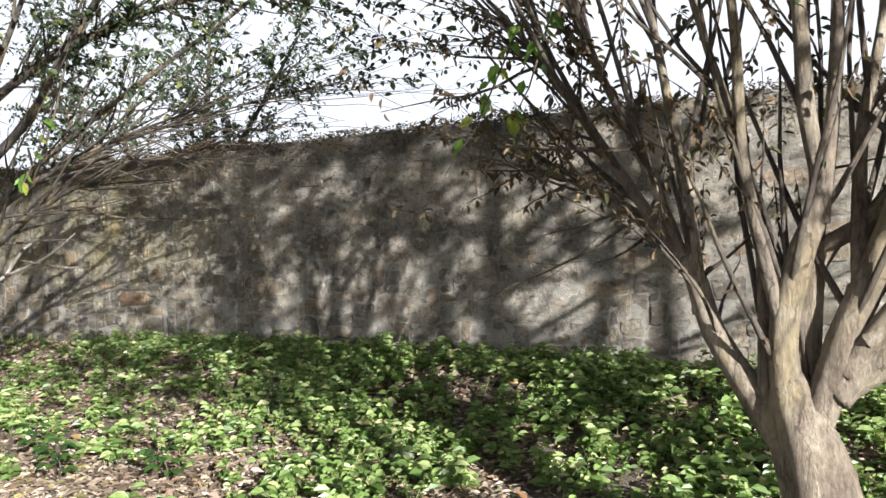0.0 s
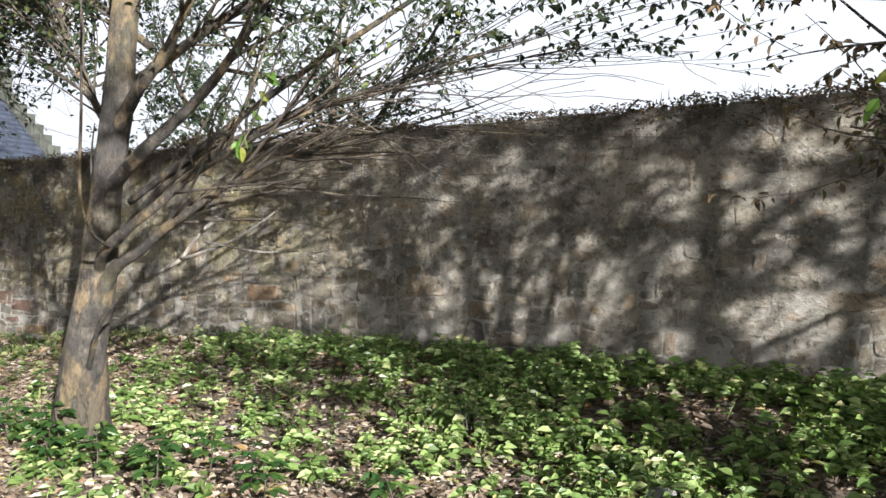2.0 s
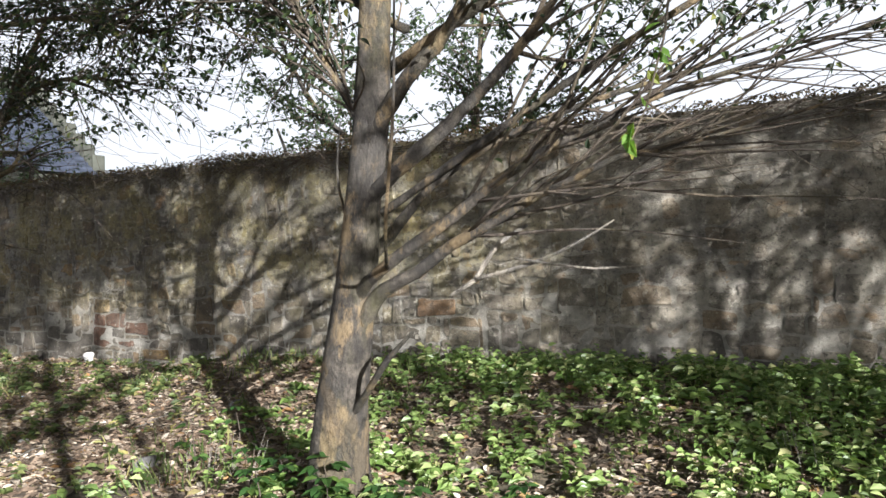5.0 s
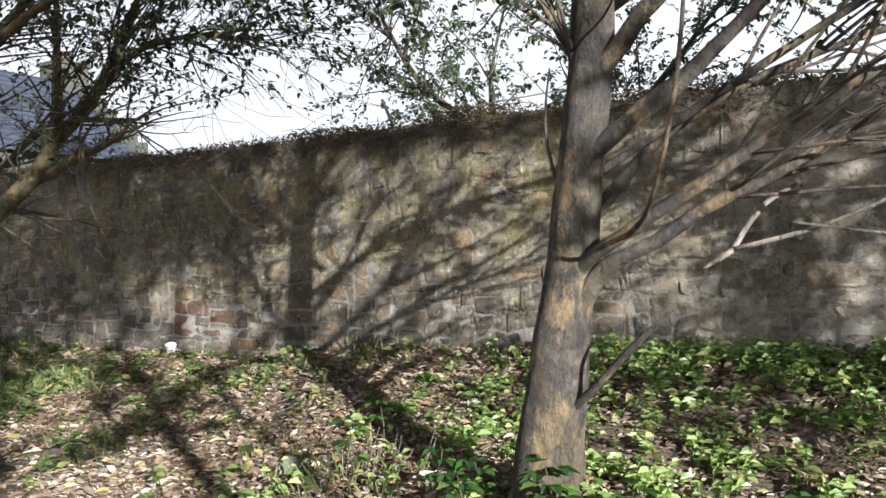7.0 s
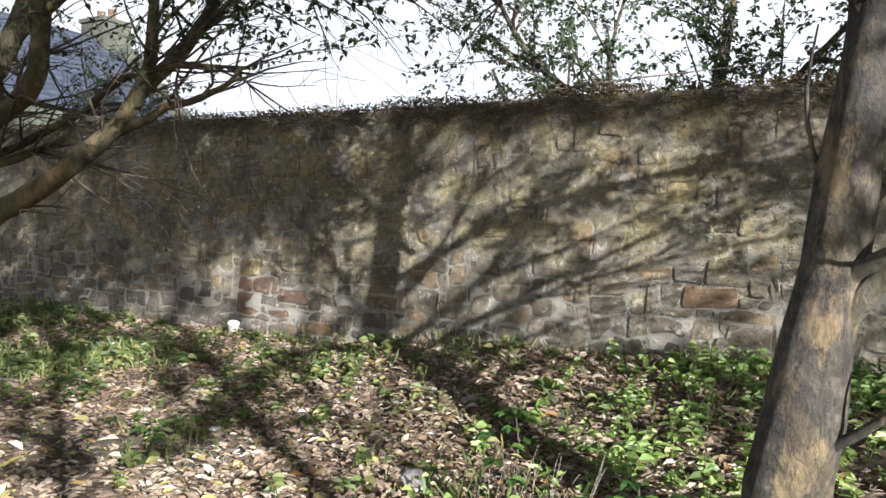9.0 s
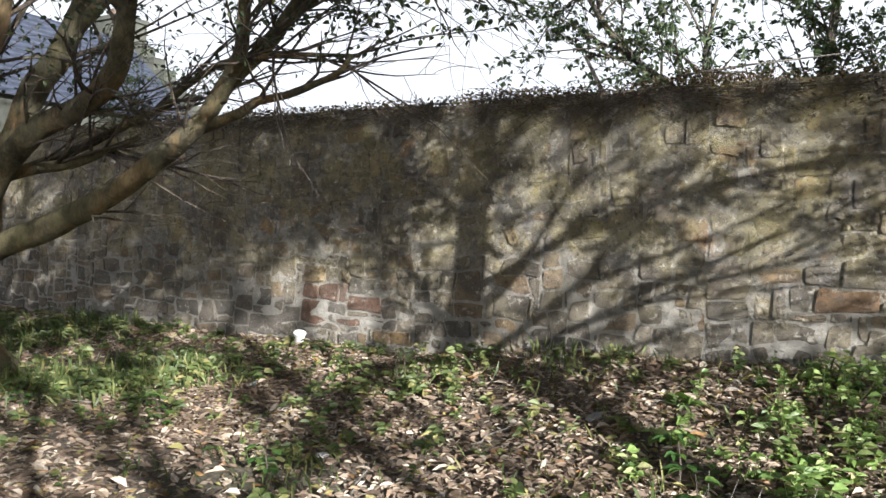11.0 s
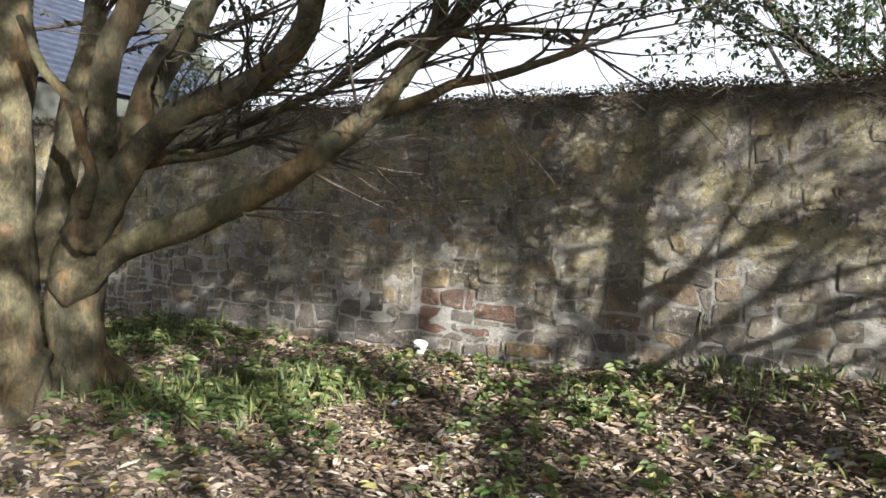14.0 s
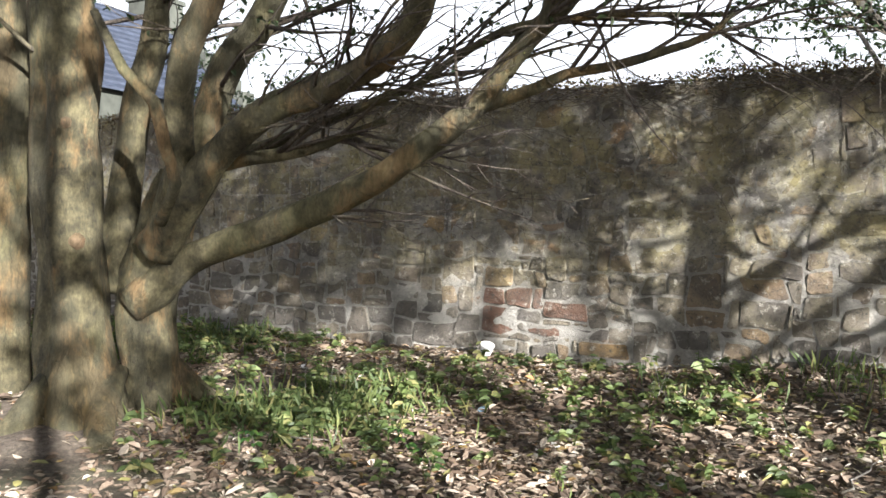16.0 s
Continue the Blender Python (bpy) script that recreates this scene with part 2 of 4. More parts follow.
HERB = leaf_material("herb leaves", [(0, (0.075, 0.12, 0.033)), (0.35, (0.145, 0.225, 0.06)), (0.7, (0.245, 0.33, 0.105)), (0.92, (0.38, 0.43, 0.19)), (1, (0.5, 0.45, 0.23))], 0.35, 0.36)
HERB_OLIVE = leaf_material("muted woodland herbs", [(0, (0.06, 0.085, 0.03)), (0.4, (0.11, 0.15, 0.048)), (0.75, (0.18, 0.215, 0.075)), (1, (0.32, 0.28, 0.12))])
HERB_DARK = leaf_material("shrub leaves", [(0, (0.03, 0.075, 0.02)), (0.6, (0.06, 0.12, 0.03)), (1, (0.10, 0.16, 0.035))])
TREE_LEAF = leaf_material("tree leaves", [(0, (0.025, 0.04, 0.022)), (0.6, (0.042, 0.062, 0.028)), (0.9, (0.07, 0.10, 0.035)), (1, (0.2, 0.2, 0.06))], 0.18)
FAR_LEAF = leaf_material("distant tree leaves", [(0, (0.05, 0.075, 0.05)), (0.6, (0.075, 0.11, 0.06)), (1, (0.12, 0.16, 0.07))], 0.3)
FRESH = leaf_material("fresh hanging leaves", [(0, (0.10, 0.20, 0.04)), (0.7, (0.18, 0.30, 0.06)), (1, (0.30, 0.30, 0.06))], 0.5)
LITTER = leaf_material("dry fallen leaves", [(0, (0.11, 0.08, 0.058)), (0.25, (0.20, 0.15, 0.11)), (0.5, (0.30, 0.225, 0.165)), (0.72, (0.45, 0.375, 0.29)), (0.86, (0.64, 0.575, 0.48)), (0.91, (0.32, 0.17, 0.07)), (0.95, (0.20, 0.20, 0.08)), (1, (0.40, 0.36, 0.13))], 0.12, 0.7, 0.5)
IVY_DRY = leaf_material("dry wall-top growth", [(0, (0.05, 0.04, 0.025)), (0.4, (0.10, 0.07, 0.04)), (0.7, (0.16, 0.10, 0.055)), (0.85, (0.07, 0.09, 0.03)), (1, (0.22, 0.15, 0.08))], 0.15, 0.8)


def soil_material():
    m, nt, b = material("leaf mould soil")
    col = ramp(nt, noise_tex(nt, 26.0, 8.0, 0.75), [(0.3, (0.05, 0.038, 0.028)), (0.48, (0.12, 0.092, 0.066)), (0.64, (0.24, 0.19, 0.14)), (0.78, (0.36, 0.30, 0.23))])
    moss = ramp(nt, noise_tex(nt, 1.1, 5.0, 0.6), [(0.5, (0, 0, 0)), (0.7, (0.6, 0.6, 0.6))])
    col = mix(nt, moss, col, (0.06, 0.075, 0.025))
    nt.links.new(col, b.inputs["Base Color"])
    b.inputs["Roughness"].default_value = 0.95
    bump(nt, b, noise_tex(nt, 35.0, 8.0, 0.75), 1.0, 0.04)
    return m


SOIL = soil_material()


def plain(name, colour, rough=0.7, grain=12.0, spread=0.25):
    m, nt, b = material(name)
    lo = tuple(c * (1 - spread) for c in colour)
    hi = tuple(min(1.0, c * (1 + spread)) for c in colour)
    nt.links.new(ramp(nt, noise_tex(nt, grain, 6.0, 0.65), [(0.3, lo), (0.7, hi)]), b.inputs["Base Color"])
    b.inputs["Roughness"].default_value = rough
    bump(nt, b, noise_tex(nt, grain * 4, 5.0), 0.3, 0.01)
    return m


SLATE = plain("blue slate", (0.042, 0.05, 0.072), 0.5, 5.0, 0.35)
HOUSE_STONE = plain("house rubble", (0.065, 0.068, 0.055), 0.95, 2.5, 0.4)
PAPER = plain("dirty white paper", (0.74, 0.72, 0.68), 0.8, 25.0, 0.12)
PLASTIC_BLUE = plain("faded blue plastic", (0.22, 0.33, 0.42), 0.4)
COBBLE = plain("grey field stone", (0.20, 0.19, 0.18), 0.9, 14.0, 0.3)


# ---- mesh building ----
class Build:
    """Collects tubes, leaves and blocks for one mesh."""

    def __init__(self, origin=(0, 0, 0)):
        self.verts, self.faces, self.o = [], [], Vector(origin)

    def tube(self, pts, radii, sides=6, lump=0.0, seed=0.0):
        base = len(self.verts)
        n = len(pts)
        side = Vector((0.31, 0.87, 0.22))
        for i, (p, r) in enumerate(zip(pts, radii)):
            d = (pts[min(i + 1, n - 1)] - pts[max(i - 1, 0)]).normalized()
            u = (side - d * side.dot(d)).normalized()
            v = d.cross(u)
            side = u
            for k in range(sides):
                a = 2 * math.pi * k / sides
                rr = r
                if lump:
                    q = p + (u * math.cos(a) + v * math.sin(a)) * r
                    rr = r * (1 + lump * noise.noise((q.x * 5 + seed, q.y * 5, q.z * 1.8)) + lump * 0.6 * noise.noise((q.x * 14, q.y * 14 + seed, q.z * 3)) + lump * 0.7 * noise.noise((math.cos(a) * 1.8 + seed, math.sin(a) * 1.8, p.z * 0.5)))
                self.verts.append(p + (u * math.cos(a) + v * math.sin(a)) * rr - self.o)
        for i in range(n - 1):
            for k in range(sides):
                a, b = base + i * sides + k, base + i * sides + (k + 1) % sides
                self.faces.append((a, b, b + sides, a + sides))
        self.faces.append(tuple(base + k for k in reversed(range(sides))))
        self.faces.append(tuple(base + (n - 1) * sides + k for k in range(sides)))

    def leaf(self, p, d, nrm, length, width, fold=0.25):
        s = d.cross(nrm).normalized()
        up = s.cross(d).normalized()
        b = len(self.verts)
        q = p - self.o
        lift = up * (width * fold)
        self.verts += [q, q + d * (0.3 * length) + s * (0.45 * width) + lift, q + d * (0.65 * length) + s * (0.38 * width) + lift * 0.8,
                       q + d * length - up * (0.12 * length), q + d * (0.65 * length) - s * (0.38 * width) + lift * 0.8,
                       q + d * (0.3 * length) - s * (0.45 * width) + lift]
        self.faces += [(b, b + 1, b + 2, b + 3), (b, b + 3, b + 4, b + 5)]

    def block(self, x0, x1, y0, y1, z0, z1):
        b = len(self.verts)
        self.verts += [Vector((x, y, z)) - self.o for z in (z0, z1) for x, y in ((x0, y0), (x1, y0), (x1, y1), (x0, y1))]
        self.faces += [tuple(b + i for i in f) for f in ((3, 2, 1, 0), (4, 5, 6, 7), (0, 1, 5, 4), (1, 2, 6, 5), (2, 3, 7, 6), (3, 0, 4, 7))]

    def object(self, name, mat, parent=None, label="", smooth=False):
        me = bpy.data.meshes.new(name)
        me.from_pydata([tuple(v) for v in self.verts], [], self.faces)
        me.materials.append(mat)
        if smooth:
            me.polygons.foreach_set("use_smooth", [True] * len(me.polygons))
        ob = new(name, me)
        if parent is None:
            ob.location = self.o
        else:
            ob.parent = parent
        if label:
            tagged(ob, label)
        return ob


def empty(name, at):
    ob = new(name)
    ob.location = at
    ob.empty_display_size = 0.1
    return ob


def smooth_line(ctrl, step):
    """A smooth line of points through a few control points (x, y, z, radius)."""
    c = [np.array(p, float) for p in ctrl]
    c = [2 * c[0] - c[1]] + c + [2 * c[-1] - c[-2]]
    out = []
    for i in range(1, len(c) - 2):
        n = max(2, int(np.linalg.norm(c[i + 1][:3] - c[i][:3]) / step))
        for k in range(n):
            t = k / n
            a, b, d, e = c[i - 1], c[i], c[i + 1], c[i + 2]
            out.append(0.5 * (2 * b + (d - a) * t + (2 * a - 5 * b + 4 * d - e) * t * t + (3 * b - a - 3 * d + e) * t ** 3))
    out.append(c[-2])
    return [Vector(p[:3]) for p in out], [max(0.002, float(p[3])) for p in out]


def wander(rng, p, d, length, r0, pull, bend, segs):
    """A twig from p along d, drawn towards pull, with random bends."""
    pts, radii = [p.copy()], [r0]
    for i in range(segs):
        d = (d + pull * 0.12 + Vector((rng.gauss(0, 1), rng.gauss(0, 1), rng.gauss(0, 1))) * bend).normalized()
        p = p + d * (length / segs)
        pts.append(p.copy())
        radii.append(max(0.0016, r0 * (1 - 0.85 * (i + 1) / segs)))
    return pts, radii


def grow(rng, lines, count, length, pull, bend, spread, start=0.25, ratio=0.45, thick=0.012):
    """Twigs from random places on the given lines."""
    out = []
    weights = [sum((b - a).length for a, b in zip(l[0], l[0][1:])) for l in lines]
    for _ in range(count):
        pts, radii = rng.choices(lines, weights)[0]
        i = int((start + (1 - start) * rng.random()) * (len(pts) - 1.01))
        p = pts[i].lerp(pts[i + 1], rng.random())
        along = (pts[i + 1] - pts[i]).normalized()
        d = (along + Vector((rng.gauss(0, 1), rng.gauss(0, 1), rng.gauss(0, 1))) * spread).normalized()
        le = length * rng.uniform(0.45, 1.25)
        out.append(wander(rng, p, d, le, min(thick, radii[i] * ratio), pull, bend, 6))
    return out


def leafing(rng, b, lines, count, length, width, droop=0.5, low=0.0):
    lines = [l for l in lines if l[0][-1].z > low]
    for _ in range(count):
        pts, _r = rng.choice(lines)
        i = int((0.2 + 0.8 * rng.random()) * (len(pts) - 1.01))
        p = pts[i].lerp(pts[i + 1], rng.random())
        d = Vector((rng.gauss(0, 1), rng.gauss(0, 1), rng.gauss(-droop, 0.7))).normalized()
        nrm = Vector((rng.gauss(0, 0.6), rng.gauss(0, 0.6), 1)).normalized()
        s = rng.uniform(0.6, 1.25)
        b.leaf(p + d * 0.01, d, nrm, length * s, width * s)


def ground_z(x, y):
    """Height of the soil: level by the walk, banked up against the wall, mounded round the old tree."""
    foot = 0.46 + 0.11 * (1 + math.tanh((x + 9.6) * 0.8))
    t = min(1.0, max(0.0, (y - 4.0) / 2.2))
    z = 0.2 + (foot - 0.2) * t * t * (3 - 2 * t)
    if y > 6.3:
        z = foot
    z += 0.26 * math.exp(-((x + 13.3) / 1.1) ** 2 - ((y - 3.2) / 1.0) ** 2)
    z += 0.15 * math.exp(-((x + 0.05) / 0.7) ** 2 - ((y - 3.3) / 0.7) ** 2)
    z += 0.10 * math.exp(-((x + 6.3) / 0.6) ** 2 - ((y - 3.68) / 0.6) ** 2)
    z -= 0.1 * math.exp(-((y + 0.5) / 2.0) ** 2)
    return z + 0.05 * noise.noise((x * 0.8, y * 0.8, 0)) + 0.025 * noise.noise((x * 2.7, y * 2.7, 3))


# ---- ground ----
def build_ground():
    xs = [-3000, -800, -250, -90, -45, -30, -23] + [-19 + 0.12 * i for i in range(184)] + [6, 12, 25, 45, 90, 250, 800, 3000]
    ys = [-3000, -800, -250, -90, -40, -20, -10, -5, -3, -1.5, 0, 1.2] + [2.0 + 0.1 * i for i in range(48)] + [7.4, 9, 12, 18, 30, 60, 150, 600, 3000]
    verts = [(x, y, ground_z(x, y)) for y in ys for x in xs]
    w = len(xs)
    faces = [(j * w + i, j * w + i + 1, (j + 1) * w + i + 1, (j + 1) * w + i) for j in range(len(ys) - 1) for i in range(w - 1)]
    me = bpy.data.meshes.new("ground")
    me.from_pydata(verts, [], faces)
    me.materials.append(SOIL)
    me.polygons.foreach_set("use_smooth", [True] * len(me.polygons))
    tagged(new("ground", me), "brown woodland soil banked up against the stone wall", "ground", kind="structure")


build_ground()

# ---- the garden wall ----
WALL_Y, WALL_TOP = 6.2, 2.72
WALL_X0, WALL_X1 = -22.0, 6.0
core = Build()
core.block(WALL_X0, WALL_X1, WALL_Y + 0.03, WALL_Y + 0.5, -0.1, WALL_TOP - 0.06)
NX, NZ = 466, 46                            # uneven mortar face in front of the core
first = len(core.verts)
for iz in range(NZ + 1):
    for ix in range(NX + 1):
        mx, mz = WALL_X0 + (WALL_X1 - WALL_X0) * ix / NX, -0.1 + (WALL_TOP + 0.06) * iz / NZ
        my = WALL_Y - 0.001 + 0.010 * noise.noise((mx * 2.5, mz * 3, 1)) + 0.008 * noise.noise((mx * 8, mz * 10, 4))
        core.verts.append(Vector((mx, my, mz)))
for iz in range(NZ):
    for ix in range(NX):
        k = first + iz * (NX + 1) + ix
        core.faces.append((k, k + 1, k + NX + 2, k + NX + 1))
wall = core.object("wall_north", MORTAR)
tagged(wall, "old rubble stone garden wall with worn lime mortar", "wall", kind="structure")


def tree_thing(name, at, label):
    return tagged(empty(name, at), label, "tree")


def shifted(limbs, dx, dy, dz):
    return [(n, [(x + dx, y + dy, z + dz, r) for x, y, z, r in spec]) for n, spec in limbs]


def build_tree(name, at, label, bark, limbs, twig_sets, leaf_count, leaf_size, seed, leaf_mat, droop=0.5, sides=10, dead=(), low=0.0, dry=0):
    """limbs: (part name, control points). twig_sets: (which limbs, count, length, pull, bend, spread, start, thick)."""
    rng = random.Random(seed)
    root = tree_thing(name, at, label)
    lines = []
    for i, (pname, spec) in enumerate(limbs):
        if pname in ("limb", "bough", "shoot", "broken_limb") and i:
            p, q = Vector(spec[0][:3]), Vector(spec[1][:3])
            back = p + (p - q).normalized() * 0.1
            spec = [(*back, spec[0][3] * 1.1)] + list(spec)
        pts, radii = smooth_line(spec, 0.09)
        b = Build(at)
        big = max(radii)
        b.tube(pts, radii, 18 if big > 0.09 else sides if big > 0.03 else 6, (0.24 if big > 0.2 else 0.17) if big > 0.05 else 0.16, seed + i)
        b.object(pname, DEAD if i in dead else bark, root, "bleached dead branch" if i in dead else "", smooth=True)
        lines.append((pts, radii))
    twigs = []
    for which, count, length, pull, bend, spread, start, thick in twig_sets:
        src = [lines[i] for i in which] if which is not None else twigs[:]
        twigs += grow(rng, src, count, length, Vector(pull), bend, spread, start, 0.6, thick)
    b = Build(at)
    for pts, radii in twigs:
        b.tube(pts, radii, 5 if radii[0] > 0.008 else 4)
    tw = b.object("brushwood", TWIG, root, "dense dark twigs", smooth=True)
    tagged(tw, kind="stuff")
    if leaf_count:
        b = Build(at)
        leafing(rng, b, twigs, leaf_count, leaf_size, leaf_size * 0.62, droop, low)
        tagged(b.object("crown", leaf_mat, root, "thin crown of small dark leaves"), kind="stuff")
    if dry:
        b = Build(at)
        leafing(rng, b, [t for t in twigs if t[0][-1].z < 3.0 and t[0][-1].x < at[0] + 0.2], dry, 0.05, 0.024, 0.8, 1.75)
        tagged(b.object("dead_foliage", IVY_DRY, root, "shrivelled brown dead leaves"), kind="stuff")
    return root, lines, twigs


# many-stemmed pale tree
A = [
    ("trunk", [(0.06, 3.3, 0.1, 0.21), (0.0, 3.3, 0.45, 0.16), (-0.06, 3.3, 0.72, 0.14), (-0.12, 3.3, 0.93, 0.115), (-0.14, 3.31, 1.05, 0.085), (-0.15, 3.32, 1.14, 0.025)]),
    ("limb", [(-0.08, 3.3, 0.85, 0.075), (0.04, 3.3, 1.23, 0.062), (0.15, 3.3, 1.5, 0.055), (0.26, 3.28, 1.85, 0.046), (0.34, 3.2, 2.6, 0.034), (0.45, 3.1, 3.6, 0.014)]),
    ("limb", [(-0.13, 3.3, 0.85, 0.07), (-0.17, 3.3, 1.2, 0.056), (-0.12, 3.3, 1.5, 0.05), (-0.02, 3.3, 1.79, 0.04), (-0.06, 3.3, 2.1, 0.034), (-0.08, 3.3, 2.53, 0.028), (-0.15, 3.25, 3.6, 0.012)]),
    ("limb", [(-0.01, 3.3, 1.78, 0.03), (0.04, 3.3, 2.19, 0.026), (0.06, 3.3, 2.51, 0.022), (0.1, 3.35, 3.4, 0.01)]),
    ("limb", [(-0.1, 3.36, 0.95, 0.06), (-0.05, 3.38, 1.52, 0.045), (0.1, 3.38, 1.66, 0.036), (0.28, 3.4, 1.86, 0.028), (0.6, 3.5, 2.5, 0.012)]),
    ("limb", [(-0.14, 3.3, 0.82, 0.08), (-0.3, 3.36, 1.03, 0.058), (-0.44, 3.41, 1.25, 0.052), (-0.54, 3.47, 1.53, 0.044), (-0.72, 3.53, 1.71, 0.03), (-1.02, 3.59, 1.9, 0.018), (-1.26, 3.64, 1.99, 0.011), (-1.62, 3.7, 2.1, 0.005)]),
    ("limb", [(-0.24, 3.33, 1.0, 0.028), (-0.25, 3.38, 1.68, 0.022), (-0.36, 3.5, 2.1, 0.02), (-0.53, 3.6, 2.72, 0.015), (-0.7, 3.65, 3.4, 0.007)]),
    ("limb", [(-0.5, 3.44, 1.42, 0.034), (-0.55, 3.47, 1.86, 0.028), (-0.64, 3.55, 2.33, 0.022), (-0.73, 3.65, 2.76, 0.016), (-0.85, 3.7, 3.5, 0.007)]),
    ("limb", [(-0.62, 3.5, 1.6, 0.03), (-0.93, 3.5, 2.09, 0.024), (-1.22, 3.57, 2.51, 0.017), (-1.5, 3.65, 2.84, 0.011), (-1.9, 3.7, 3.3, 0.005)]),
    ("root", [(0.05, 3.22, 0.5, 0.06), (0.3, 3.1, 0.42, 0.05), (0.6, 2.98, 0.26, 0.03)]),
    ("limb", [(-0.56, 3.47, 1.55, 0.026), (-0.72, 3.42, 2.0, 0.022), (-0.98, 3.4, 2.6, 0.016), (-1.2, 3.35, 3.3, 0.007)]),
    ("limb", [(-0.16, 3.3, 1.25, 0.03), (-0.28, 3.22, 1.9, 0.025), (-0.3, 3.15, 2.5, 0.02), (-0.42, 3.1, 3.4, 0.008)]),
    ("limb", [(0.1, 3.3, 1.4, 0.03), (0.12, 3.4, 2.0, 0.025), (0.22, 3.5, 2.6, 0.018), (0.2, 3.6, 3.5, 0.007)]),
    ("limb", [(0.08, 3.3, 1.1, 0.05), (0.5, 3.38, 1.55, 0.04), (1.2, 3.45, 2.1, 0.03), (2.2, 3.55, 2.75, 0.02), (3.3, 3.65, 3.4, 0.006)]),
    ("limb", [(0.1, 3.28, 1.2, 0.045), (0.5, 3.2, 1.75, 0.035), (1.1, 3.1, 2.4, 0.028), (1.9, 3.05, 3.1, 0.018), (2.7, 3.0, 3.9, 0.006)]),
    ("limb", [(0.05, 3.35, 1.05, 0.045), (0.6, 3.55, 1.4, 0.036), (1.5, 3.75, 1.85, 0.028), (2.5, 3.9, 2.3, 0.018), (3.6, 4.0, 2.8, 0.006)]),
    ("limb", [(0.15, 3.3, 1.5, 0.035), (0.6, 3.4, 2.2, 0.028), (1.2, 3.5, 2.9, 0.02), (1.9, 3.6, 3.6, 0.007)]),
    ("limb", [(0.2, 3.25, 1.3, 0.03), (0.9, 3.2, 1.8, 0.026), (1.8, 3.2, 2.3, 0.02), (3.0, 3.2, 2.9, 0.006)]),
]
build_tree("tree", (0.0, 3.3, 0.3), "many-stemmed tree with pale cream peeling bark", BARK_PALE, shifted(A, -0.03, 0.0, -0.03),
           [((1, 2, 3, 4, 6, 7, 8, 10, 11, 12), 75, 1.9, (-0.1, 0.0, 0.9), 0.05, 0.3, 0.0, 0.016),
            ((13, 14, 15, 16, 17), 130, 1.0, (0.7, 0.0, 0.3), 0.06, 0.3, 0.12, 0.013),
            ((5, 8, 10), 110, 0.7, (-0.6, 0.1, 0.3), 0.1, 0.5, 0.3, 0.01),
            (None, 430, 0.5, (-0.2, 0.0, 0.4), 0.12, 0.45, 0.2, 0.006)], 3000, 0.055, 11, TREE_LEAF, low=3.25, dry=1700)

